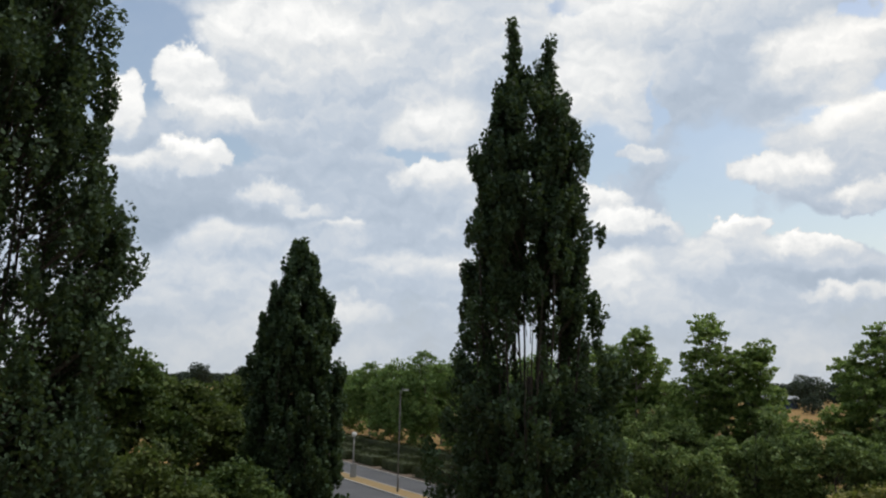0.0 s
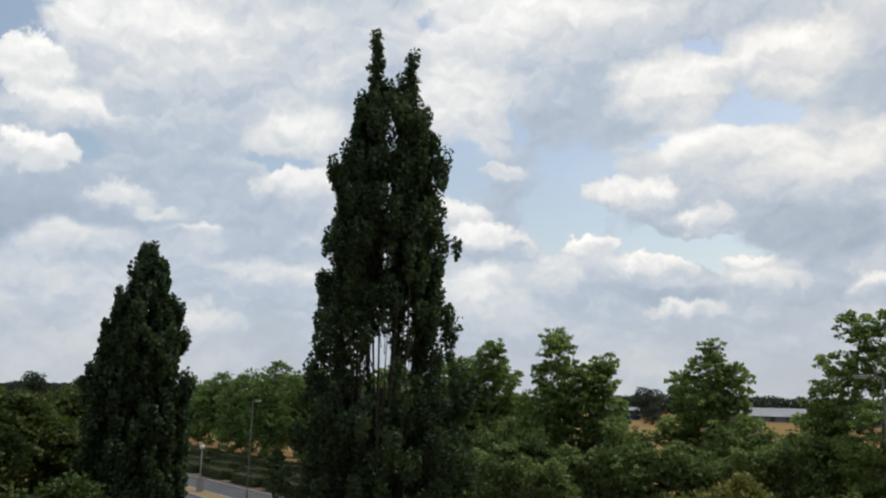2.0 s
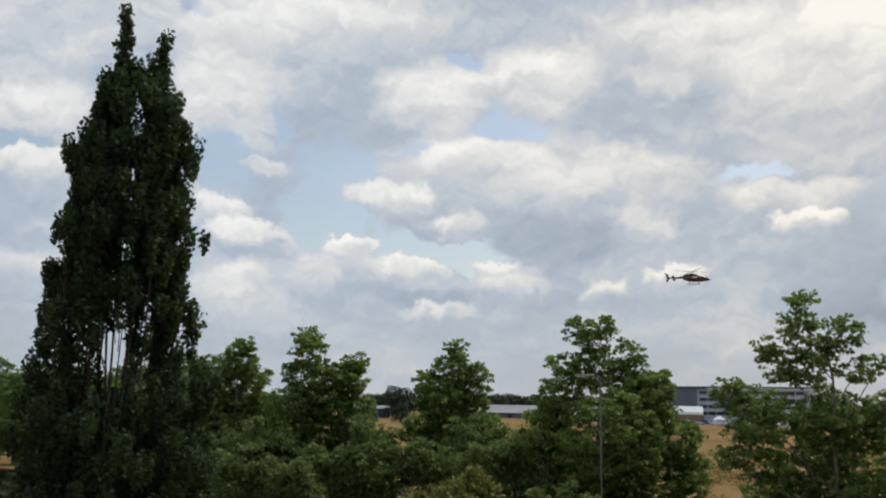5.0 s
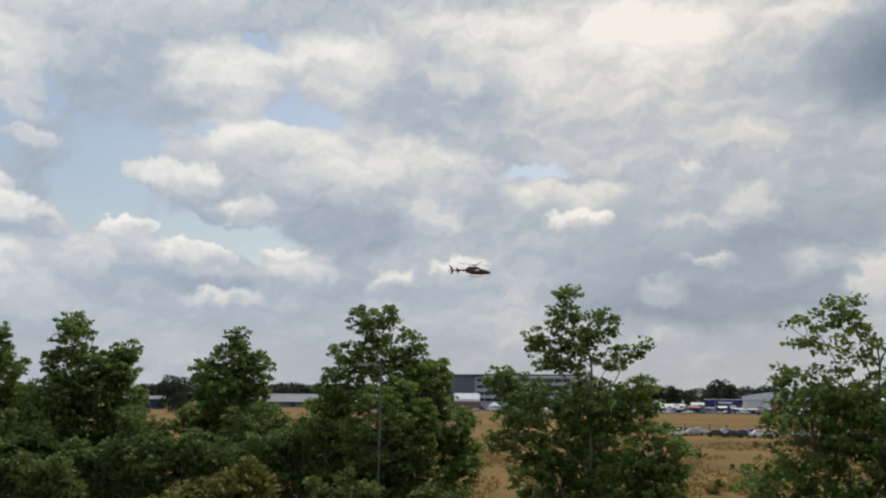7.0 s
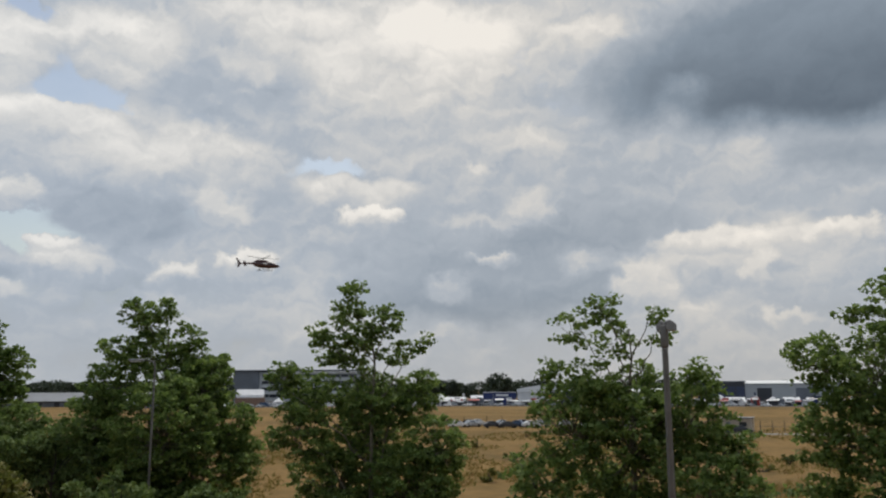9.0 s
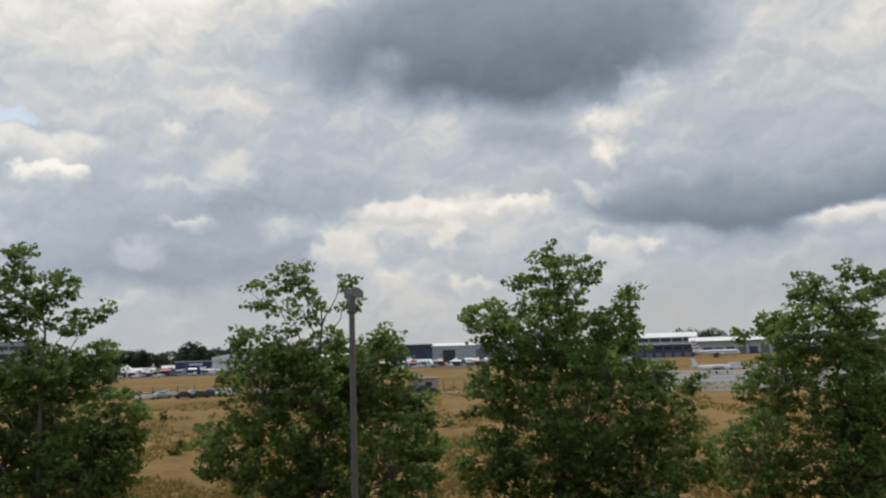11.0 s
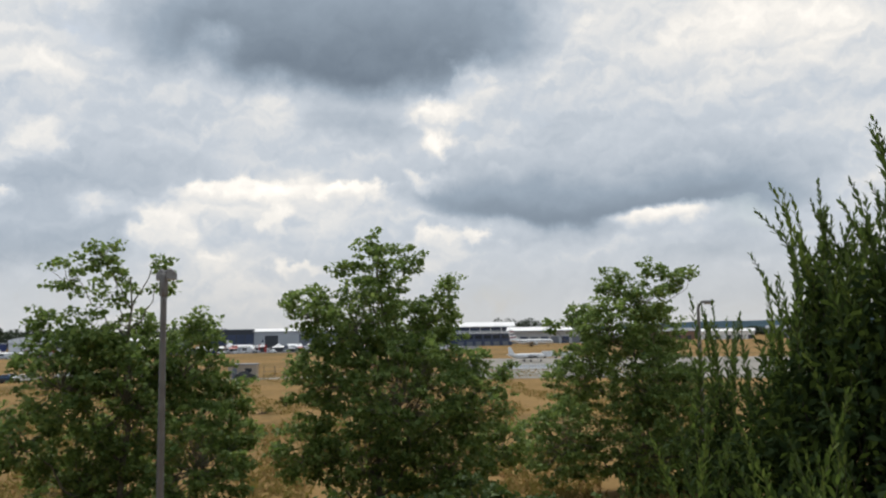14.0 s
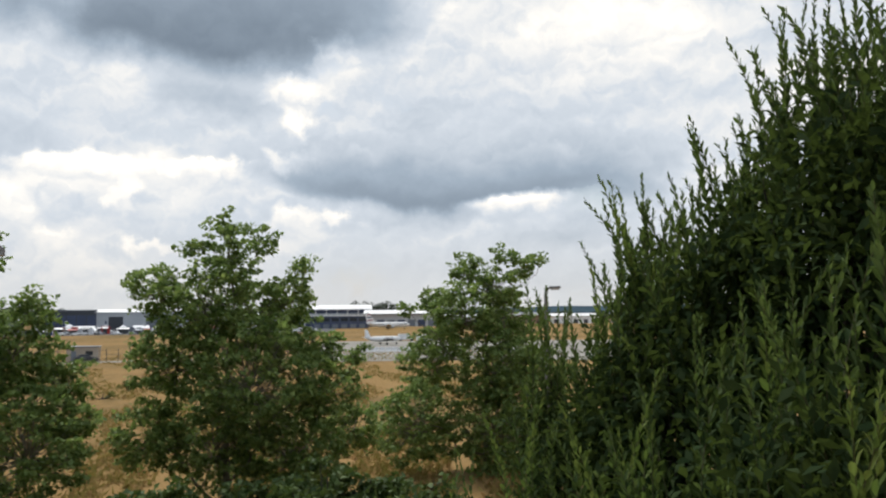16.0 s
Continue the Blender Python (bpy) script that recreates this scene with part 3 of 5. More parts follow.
    part("branchwork", limbs_mesh("branchwork", lines, 5), M["bark"], root, smooth=True)
    part("crown", leaves_mesh("crown", np.concatenate(places), leaf_size * 1.15, rng, np.concatenate(outs), aspect=0.7), M[leaf], root)
    return root


def scaled(rows, px_per_m):
    """Lobes drawn to a scale of px_per_m to the metre."""
    return [tuple(v / px_per_m for v in row) for row in rows]


# ---- the ground: one sheet to the horizon ----
bm = bmesh.new()
bmesh.ops.create_grid(bm, x_segments=60, y_segments=60, size=4500)
tagged(part("ground", bm, M["field"], None), "flat ground of dry golden grass reaching the horizon", "ground", kind="structure")

# ---- unseen building wall, added at the camera's back to block sky light ----
back = polar(50 + 180, 1.5)
bm = box(64, 0.4, 15.5, 0, 0, -0.2)
bmesh.ops.transform(bm, matrix=pose(back.x, back.y, 0, 0, 0, -50), verts=bm.verts)
tagged(part("wall_back", bm, M["brick"], None), "plain brown brick wall, added unseen to block sky behind the camera", "wall", kind="structure")

# ---- upright oaks ----
column_tree("upright_oak", 6.2, 23.0, [(-0.55, 18.45), (0.48, 17.9), (0.25, 17.2), (-0.5, 17.0), (-0.9, 16.6), (0.95, 16.2), (1.2, 14.0), (-1.3, 13.8)],
            "tall dark green columnar oak with two pointed tops", 3,
            [(0, 2.6), (3, 3.1), (6, 2.95), (8, 2.5), (10, 2.15), (12, 2.0), (14, 1.7), (15.5, 1.42), (16.4, 1.08), (17.2, 0.1)], gaps=1.0, fill=1150)
column_tree("upright_oak", -9.6, 37.0, [(-0.3, 14.2), (0.5, 13.5), (-1.1, 12.2), (1.3, 11.6), (-1.5, 10.8)],
            "smaller columnar oak beside the road, dark and dense", 5,
            [(0, 2.4), (4, 2.55), (7, 2.3), (9.0, 2.05), (10.5, 1.75), (12, 1.2), (13.3, 0.7), (14.2, 0.15)], leaf_size=0.16, gaps=0.3, fill=900)
column_tree("upright_oak", -28.6, 17.0, [(0.2, 17.5), (1.3, 16.0), (-1.2, 16.0), (1.9, 14.2), (2.0, 12.0), (2.2, 11.2)],
            "large dense columnar oak close to the window", 8,
            [(0, 2.6), (3, 2.8), (6, 2.9), (10, 2.85), (11.2, 2.45), (13, 2.12), (15, 1.75), (17.0, 1.15), (18.6, 0.3)], leaf_size=0.095, gaps=0.8, fill=1700)

# ---- row of young plane trees along the field's edge ----
PLANE = "young plane tree with an open, broken crown beside the field"
broad_tree("plane_tree", 69.0, 31.0, scaled([(-45, 130, 36), (-85, 95, 38), (-20, 85, 42), (45, 122, 20), (55, 90, 26), (-125, 32, 24), (110, 10, 36), (-60, 2, 48), (15, -5, 55),
           (90, -50, 75), (-90, -60, 80), (0, -90, 100), (160, -105, 45), (-150, -150, 60), (110, -190, 95), (-60, -220, 95), (0, -280, 100), (175, -165, 40)], 46.6), PLANE, "tree", 11, group="plane trees in a row", upper=3.0)
broad_tree("plane_tree", 85.2, 33.0, scaled([(-10, 152, 26), (50, 130, 32), (0, 95, 52), (-62, 110, 22), (-110, 40, 52), (122, 72, 28), (100, 30, 42), (-30, 20, 75), (60, -10, 75), (150, -50, 45),
           (212, -62, 22), (-90, -70, 75), (40, -100, 105), (160, -120, 65), (-120, -190, 62), (-20, -200, 100), (110, -220, 95), (215, -200, 50)], 43.8), PLANE, "tree", 12, group="plane trees in a row")
broad_tree("plane_tree", 102.4, 45.0, scaled([(35, 100, 22), (72, 85, 28), (-30, 75, 36), (20, 50, 42), (98, 95, 11), (-90, 20, 28), (-138, 8, 15), (-40, 0, 55), (40, -10, 55), (-90, -80, 65),
           (30, -90, 75), (100, -110, 55), (-120, -180, 75), (20, -190, 95), (100, -230, 75)], 32.1), PLANE, "tree", 13, group="plane trees in a row", leaf_size=0.22)
broad_tree("plane_tree", 38.2, 50.0, scaled([(-45, 125, 26), (-5, 125, 23), (35, 78, 32), (-70, 65, 32), (-25, 60, 42), (-25, 100, 30), (30, 25, 48), (85, 30, 30), (60, 0, 58), (-80, 0, 46), (-110, -60, 55), (0, -60, 85),
           (100, -60, 55), (-60, -140, 85), (60, -140, 85), (130, -110, 38), (0, -210, 95)], 28.9), PLANE, "tree", 14, group="plane trees in a row", leaf_size=0.24)
broad_tree("plane_tree", 51.8, 42.0, scaled([(-35, 165, 23), (-40, 130, 33), (20, 112, 34), (-85, 90, 28), (-20, 80, 42), (82, 78, 20), (-60, 60, 32), (40, 55, 26), (-150, 20, 28), (-100, -10, 50), (0, -18, 58),
           (80, -10, 46), (-120, -70, 55), (0, -80, 85), (110, -90, 50), (-60, -160, 85), (60, -170, 85), (105, -150, 55)], 34.4), PLANE, "tree", 15, group="plane trees in a row", leaf_size=0.22)
broad_tree("plane_tree", 28.0, 60.0, scaled([(0, 85, 23), (-5, 55, 36), (40, 50, 18), (-50, 30, 23), (20, 20, 42), (-30, 0, 38), (0, -50, 62), (-60, -60, 42), (50, -60, 42), (0, -120, 68)], 24.1),
           PLANE, "tree", 16, group="plane trees in a row", leaf_size=0.26)
broad_tree("plane_tree", 18.9, 62.0, scaled([(-30, 105, 23), (-25, 75, 33), (55, 62, 23), (45, 30, 33), (-55, 45, 18), (0, 20, 48), (-40, -20, 52), (50, -30, 52), (0, -90, 76), (-70, -90, 48), (80, -90, 42), (0, -160, 86)], 23.3),
           PLANE, "tree", 17, group="plane trees in a row", leaf_size=0.26)
broad_tree("plane_tree", 13.2, 66.0, scaled([(15, 85, 20), (0, 60, 33), (-45, 40, 28), (35, 35, 23), (0, 10, 52), (-60, -20, 43), (50, -30, 43), (0, -80, 76), (0, -150, 86)], 21.9),
           PLANE, "tree", 18, group="plane trees in a row", leaf_size=0.27)

# ---- avenue beyond the road, shrubs and bushes ----
AVENUE = "young avenue tree with a thin trunk and light crown"
for i, (az, dist, h) in enumerate(((-6.6, 122, 1.4), (-4.7, 112, 1.9), (-2.9, 104, 2.4), (-1.0, 97, 3.2), (1.2, 90, 2.6), (4.0, 84, 2.4), (7.0, 79, 2.8), (10.4, 73, 3.0),
                                   (-5.4, 138, 1.6), (-3.6, 130, 1.8), (-1.8, 122, 2.0), (0.2, 114, 2.2), (2.6, 106, 2.4), (5.4, 99, 2.4), (8.6, 92, 2.6))):
    rng = np.random.default_rng(40 + i)
    lobes = [(0, h - 0.6, 1.1), (rng.uniform(-1.6, -0.6), h - 1.5, 1.3), (rng.uniform(0.6, 1.8), h - 1.6, 1.3)]
    lobes += [(rng.uniform(-2.8, 2.8), rng.uniform(-6.4, h - 2.4), rng.uniform(1.2, 1.9)) for _ in range(13)]
    broad_tree("avenue_tree", az, dist, lobes, AVENUE, "tree", 60 + i, leaf="far_plane", leaf_size=0.34, clump=0.6, group="avenue trees", trunk=0.13)


def bush(name, az, dist, tall, wide, label, seed, leaf="shrub", leaf_size=0.2, n=26, ragged=False, group="", clump=0.5):
    """A rounded, uneven bush of many leaf clumps down to the ground."""
    rng = np.random.default_rng(seed)
    lobes = []
    for i in range(n):
        a = rng.uniform(-1, 1)
        x = a * wide / 2 * 0.9
        crest = tall * (1 - 0.35 * a * a) * (rng.uniform(0.70, 1.04) if ragged else rng.uniform(0.88, 1.03))
        r = (rng.uniform(0.05, 0.13) if ragged else rng.uniform(0.10, 0.19)) * min(wide, tall)
        level = (rng.uniform(0.72, 1.06) if ragged else 1.0) if i % 2 else rng.uniform(0.1, 0.9)
        lobes.append((x, level * (crest - r * 0.6) - EYE_Z, r))
    return broad_tree(name, az, dist, lobes, label, "bush", seed, leaf=leaf, bark="bark", leaf_size=leaf_size, group=group, clump=clump, trunk=0.09, density=1.05 if ragged else 1.7)


bush("green_bush", -21.5, 38, 9.6, 7.0, "large green rounded bush behind the oaks", 81, "shrub", 0.24, 34)
bush("olive_bush", -17.0, 44, 7.9, 9.0, "yellow-green rounded bush beside the road", 82, "olive", 0.24, 36, group="olive bushes")
bush("olive_bush", -13.4, 52, 7.9, 8.0, "yellow-green rounded bush beside the road", 83, "olive", 0.26, 32, group="olive bushes")
bush("olive_bush", -19.5, 30, 6.0, 6.0, "low olive-coloured bush under the oaks", 84, "olive", 0.2, 26, group="olive bushes")
bush("green_bush", -14.0, 33, 5.2, 5.0, "dark green bush under the oaks", 85, "shrub", 0.2, 22)
UNDER = "dense green shrub growing under the plane trees"
for i, (az, dist, tall, wide) in enumerate(((15.0, 50, 6.4, 8), (20.5, 52, 6.8, 8), (25.0, 52, 6.6, 8), (32.0, 50, 6.9, 8), (36.0, 40, 5.0, 6), (42.0, 43, 4.2, 4),
                                            (10.5, 40, 4.5, 6), (48.5, 38, 3.6, 5), (76.0, 27, 3.2, 3.0), (94.5, 27, 3.8, 4.0), (98.5, 25, 3.6, 3.6), (82.5, 27, 3.7, 4.5), (88.5, 27, 3.5, 4.5), (91.6, 26, 3.8, 3.6), (71.0, 25, 3.0, 2.6), (59.5, 30, 2.8, 2.6), (23.0, 57, 7.6, 7.5), (29.8, 56, 7.8, 7.0), (33.6, 54, 7.4, 6.0), (9.5, 58, 7.6, 8.0), (14.5, 58, 7.4, 7.0))):
    bush("shrub", az, dist, tall, wide, UNDER, 90 + i, "under" if az < 46 else "shrub", 0.23, 44, ragged=True, group="shrubs under the trees", clump=0.42)
bush("golden_shrub", 28.4, 26, 6.3, 4.6, "yellowish shrub with upright young shoots", 105, "gold", 0.16, 30, group="golden shrubs", clump=0.34)
bush("golden_shrub", 24.6, 25, 5.4, 3.2, "yellowish shrub with upright young shoots", 106, "gold", 0.16, 22, group="golden shrubs", clump=0.34)
bush("golden_shrub", 33.0, 25, 5.2, 3.0, "yellowish shrub with upright young shoots", 107, "gold", 0.16, 20, group="golden shrubs", clump=0.34)

# ---- tall shrub close to the window: upright shoots with pointed leaves ----
def blade_leaf(base, axis, side, top, length, wide):
    """A pointed leaf of eight triangles, folded along its rib and curled at the tip."""
    m1, m2 = base + axis * length * 0.35 - top * length * 0.03, base + axis * length * 0.7 - top * length * 0.03
    tip = base + axis * length - top * length * 0.10
    up = top * wide * 0.22
    return [base, m1 + side * wide * 0.5 + up, m2 + side * wide * 0.40 + up, tip, m2 - side * wide * 0.40 + up, m1 - side * wide * 0.5 + up, m1, m2]


BLADE = np.array(((0, 1, 6), (1, 2, 6), (2, 7, 6), (2, 3, 7), (0, 6, 5), (5, 6, 4), (4, 6, 7), (4, 7, 3)))


def shoot_mesh(seed, tall, lean, mat, leaf_long=0.085):
    """One shoot: a thin stem with leaves set round it, smaller towards the tip."""
    rng = np.random.default_rng(seed)
    bend = rng.normal(size=2) * lean
    spine = lambda s: np.array((bend[0] * s * s * tall, bend[1] * s * s * tall, s * tall))
    stem = limbs_mesh("stem", [[(spine(s), 0.0045 * (1 - 0.7 * s)) for s in np.linspace(0, 1, 8)]], 5)
    verts, faces, turn = [], [], rng.uniform(0, 6)
    s = 0.04
    while s < 1.0:
        turn += 2.4 + rng.normal() * 0.25
        d = unit(spine(min(s + 0.02, 1.0)) - spine(s))
        out = np.array((math.cos(turn), math.sin(turn), 0.0))
        axis = unit(d * (0.85 + 0.7 * s) + out * (0.85 - 0.4 * s) + rng.normal(size=3) * 0.12)
        side = unit(np.cross(axis, d + rng.normal(size=3) * 0.15))
        top = np.cross(side, axis)
        length = leaf_long * (1.05 - 0.60 * s ** 2) * rng.uniform(0.8, 1.15)
        start = len(verts)
        verts += blade_leaf(spine(s) + axis * 0.008, axis, side, top, length, length * 0.36)
        faces += [tuple(start + k for k in f) for f in BLADE]
        s += 0.023 / tall * rng.uniform(0.7, 1.2) * (1.25 - 0.5 * s)
    me = mesh_of("shoot", verts, faces)
    bm = bmesh.new()
    bm.from_mesh(me)
    leaf_faces = len(bm.faces)
    bm.from_mesh(stem)
    bm.faces.ensure_lookup_table()
    for f in bm.faces[leaf_faces:]:
        f.material_index = 1
    bm.to_mesh(me)
    bm.free()
    me.materials.append(M[mat])
    me.materials.append(M["twig"])
    return me


shoot_kinds = [shoot_mesh(200 + i, 0.75 + 0.09 * (i % 4), 0.138, "hedge" if i < 7 else "young") for i in range(10)]
tall_shrub = thing("tall_shrub", 120.0, 5.6, "tall dark green shrub of upright leafy shoots at the window", "shrub")
world_to_shrub = tall_shrub.matrix_basis.inverted()
rng = np.random.default_rng(77)
stem_lines, fill_places, fill_outs = [], [], []
# bearing, distance, height of the top above the eye in degrees, spread, number of shoots
for az, dist, el, spread, count in ((106.6, 6.9, 1.5, 0.16, 7), (109.2, 6.6, 0.6, 0.25, 9), (111.0, 6.2, 4.5, 0.2, 14), (112.4, 6.0, 8.0, 0.2, 16), (114.5, 5.8, 7.0, 0.3, 18), (117.2, 5.6, 11.2, 0.3, 22),
                                    (119.6, 5.4, 12.6, 0.3, 22), (121.6, 5.3, 17.0, 0.3, 24), (124.0, 5.1, 18.2, 0.35, 26), (127.0, 5.0, 19.6, 0.4, 26), (131.0, 4.8, 20.0, 0.5, 22),
                                    (112.0, 5.0, -3.5, 0.35, 14), (115.5, 4.6, -0.5, 0.35, 16), (119.0, 4.3, 3.0, 0.35, 16), (122.8, 4.0, 6.0, 0.35, 16), (127.0, 3.9, 7.0, 0.4, 16),
                                    (109.5, 5.6, -6.5, 0.4, 14), (105.5, 6.4, -5.0, 0.4, 12), (101.5, 7.0, -8.8, 0.5, 12), (97.0, 7.2, -10.5, 0.5, 9), (116.0, 3.9, -9.0, 0.3, 10), (121.6, 3.3, -3.2, 0.12, 5), (125.5, 3.5, -9.0, 0.3, 8)):
    c = polar(az, dist, EYE_Z + dist * math.tan(radians(el)))
    tall_one = True
    for i in range(int(count * (0.75 if dist < 4.7 else 1.9 if az < 118 and el > 0 else 1.3))):
        a, r = rng.uniform(0, math.tau), (0.45 if tall_one else 1.05) * spread * math.sqrt(rng.random())
        drop = 0.0 if tall_one else abs(rng.normal()) * 0.28 + 0.9 * r * r / spread
        tall_one = i < 2
        kind = int(rng.integers(0, 7)) if (rng.random() < (0.78 if az < 113 else 0.92) and not (dist < 3.4)) else int(rng.integers(7, 10))
        me = shoot_kinds[kind]
        length = 0.75 + 0.09 * (kind % 4)
        size = rng.uniform(0.85, 1.2)
        tip = c + Vector((r * math.cos(a), r * math.sin(a), -drop))
        lean = Vector((math.cos(a) * r * 0.5 + rng.normal() * 0.07, math.sin(a) * r * 0.5 + rng.normal() * 0.07, 1)).normalized().to_track_quat("Z", "Y").to_matrix().to_4x4()
        foot = tip - (lean @ Vector((0, 0, length * size)))
        ob = part("shoot", me, None, tall_shrub)
        ob.matrix_basis = world_to_shrub @ Matrix.Translation(foot) @ lean @ Matrix.Rotation(rng.uniform(0, 6.28), 4, "Z") @ Matrix.Diagonal((size, size, size, 1))
        heart = Vector((c.x + (foot.x - c.x) * 0.4, c.y + (foot.y - c.y) * 0.4, foot.z - rng.uniform(0.6, 1.6)))
        ends = [np.array(world_to_shrub @ v) for v in (heart, foot)]
        stem_lines.append(bent_line(rng, ends[0], ends[1], 0.012, 0.005, 3, wobble=0.05))
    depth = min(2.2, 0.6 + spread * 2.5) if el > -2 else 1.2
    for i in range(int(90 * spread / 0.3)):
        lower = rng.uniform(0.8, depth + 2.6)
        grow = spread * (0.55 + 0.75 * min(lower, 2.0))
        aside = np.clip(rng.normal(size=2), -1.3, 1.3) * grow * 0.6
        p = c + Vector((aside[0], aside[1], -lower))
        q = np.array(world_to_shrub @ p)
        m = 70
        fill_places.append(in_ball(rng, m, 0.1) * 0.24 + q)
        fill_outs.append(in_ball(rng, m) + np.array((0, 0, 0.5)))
    base = np.array(world_to_shrub @ Vector((c.x * 1.02, c.y * 1.02, 0.0)))
    top_end = np.array(world_to_shrub @ Vector((c.x, c.y, max(c.z - 1.6, 1.5))))
    part("stem", limbs_mesh("stem", [bent_line(rng, base, top_end, 0.05, 0.012, 8, wobble=0.01)], 7), M["bark"], tall_shrub, smooth=True)
part("branchwork", limbs_mesh("branchwork", stem_lines, 4), M["bark"], tall_shrub, smooth=True)
# inner foliage in the darker leaf, so the gaps between shoots look shaded
part("foliage", leaves_mesh("foliage", np.concatenate(fill_places), 0.07, rng, np.concatenate(fill_outs), aspect=0.45), M["hedge_shade"], tall_shrub, kind="stuff")

# ---- the road, its verge, beds and clipped hedges ----
ROAD = Vector((-4.7, 8.83, 0)).normalized()
ROAD_TURN = math.degrees(math.atan2(ROAD.y, ROAD.x))


def strip(name, start, length, wide, high, mat, label, category, kind="structure", sink=0.0, bevel=0.0):
    """A strip along the road's line, its near left end at start."""
    side = Vector((-ROAD.y, ROAD.x, 0))
    mid = Vector((start[0], start[1], 0)) + ROAD * length / 2 - side * wide / 2
    bm = box(length, wide, high + sink, 0, 0, -sink, bevel)
    bmesh.ops.transform(bm, matrix=pose(mid.x, mid.y, 0, 0, 0, ROAD_TURN), verts=bm.verts)
    ob = part(name, bm, M[mat], None)
    return tagged(ob, label, category, kind=kind)


near_edge = Vector((-2.9, 63.3, 0))
side = Vector((ROAD.y, -ROAD.x, 0))


def beside(across, along=0.0):
    p = near_edge + side * across + ROAD * along
    return p


strip("road", beside(-7.2, -28), 290, 7.0, 0.012, "asphalt", "grey asphalt carriageway", "road", sink=0.3)
strip("kerb", beside(-0.15, -28), 290, 0.15, 0.12, "kerb", "pale concrete kerb", "kerb", sink=0.2, bevel=0.01)
strip("verge", beside(0.0, -28), 290, 1.6, 0.10, "straw", "dry straw-coloured grass on the central reservation", "verge", sink=0.2)
strip("kerb", beside(1.6, -28), 290, 0.15, 0.12, "kerb", "pale concrete kerb", "kerb", sink=0.2, bevel=0.01)
strip("road", beside(1.75, -28), 290, 3.5, 0.012, "asphalt", "grey asphalt carriageway", "road", sink=0.3)
strip("kerb", beside(5.25, -28), 290, 0.15, 0.12, "kerb", "pale concrete kerb", "kerb", sink=0.2, bevel=0.01)
strip("planting_bed", beside(5.4, -28), 290, 10.5, 0.09, "mulch", "brown planting bed between road and hedge", "flower bed", sink=0.2)


def clipped_hedge(start_across, start_along, length, wide, tall, seed):
    """A clipped box-shaped hedge with a leafy skin."""
    rng = np.random.default_rng(seed)
    p = beside(start_across + wide / 2, start_along + length / 2)
    root = at_place("clipped_hedge", (p.x, p.y, 0.08), ROAD_TURN, "low dark clipped hedge in the bed beside the road", "hedge", "clipped hedges")
    part("core", box(length - 0.2, wide - 0.2, tall - 0.12, 0, 0, 0, 0.12), M["box"], root)
    n = int(110 * (length * wide + 2 * tall * (length + wide)) / 2)
    q = rng.uniform(-0.5, 0.5, (n, 3)) * np.array((length, wide, tall)) + np.array((0, 0, tall / 2))
    pick = rng.integers(0, 5, n)
    for axis, sign, code in ((0, 1, 0), (0, -1, 1), (1, 1, 2), (1, -1, 3)):
        q[pick == code, axis] = sign * (length, wide)[axis] / 2
    q[pick == 4, 2] = tall
    q += rng.normal(size=q.shape) * 0.05
    part("foliage", leaves_mesh("foliage", q, 0.14, rng), M["box"], root, kind="stuff")
    return root


for i in range(11):
    clipped_hedge(6.2, -16 + i * 7.0, 5.0, 1.9, 1.0, 300 + i)
    clipped_hedge(9.6, -12 + i * 7.4, 5.4, 1.9, 1.05, 340 + i)
for i in range(6):
    clipped_hedge(13.4, -20 + i * 20.0, 19.6, 1.6, 1.3, 320 + i)


# ---- lamps ----
def street_lamp(name, az, dist, tall, label, arm=0.9, turn=180.0, head=0.72, thick=0.075):
    root = thing(name, az, dist, label, "street lamp", turn=turn)
    part("base", tube([(0, 0, 0), (0, 0, 1.2), (0, 0, 1.3)], [thick * 1.5, thick * 1.5, thick], 12), M["steel"], root, smooth=True)
    part("post", tube([(0, 0, 1.25), (0, 0, tall * 0.6), (0, 0, tall - 0.25), (0.02, 0, tall - 0.08), (0.12, 0, tall)], [thick, thick * 0.85, thick * 0.75, thick * 0.7, thick * 0.6], 12), M["steel"], root, smooth=True)
    part("arm", tube([(0.1, 0, tall - 0.005), (arm * 0.6, 0, tall + 0.05)], [thick * 0.55, thick * 0.45], 10), M["steel"], root, smooth=True)
    bm = box(head, 0.26, 0.10, arm * 0.6 + head * 0.42, 0, tall, 0.045)
    housing = part("lamp_head", bm, M["lamp_grey"], root, smooth=True)
    part("lens", box(head * 0.7, 0.2, 0.05, arm * 0.6 + head * 0.47, 0, tall - 0.045, 0.02), M["lens"], housing)
    return root


street_lamp("street_lamp", -2.6, 65.0, 7.7, "tall thin grey street lamp on the dry verge", turn=0, arm=0.3, head=0.5, thick=0.055)
street_lamp("street_lamp", 37.7, 42.0, 9.75, "grey street lamp with a flat head before the trees", turn=180, thick=0.058)
street_lamp("street_lamp", 106.6, 31.0, 9.3, "grey street lamp with a short curved arm", turn=0, arm=0.25, head=0.45)
post_top = thing("lamp_post", -5.65, 75.0, "short grey lamp post beside the road", "lamp post")
part("post", tube([(0, 0, 0), (0, 0, 1.0), (0, 0, 3.5)], [0.09, 0.06, 0.05], 10), M["steel"], post_top, smooth=True)
part("lamp_head", tube([(0, 0, 3.45), (0, 0, 3.55), (0, 0, 3.8), (0, 0, 3.86)], [0.08, 0.2, 0.2, 0.05], 12), M["lens"], post_top, smooth=True)
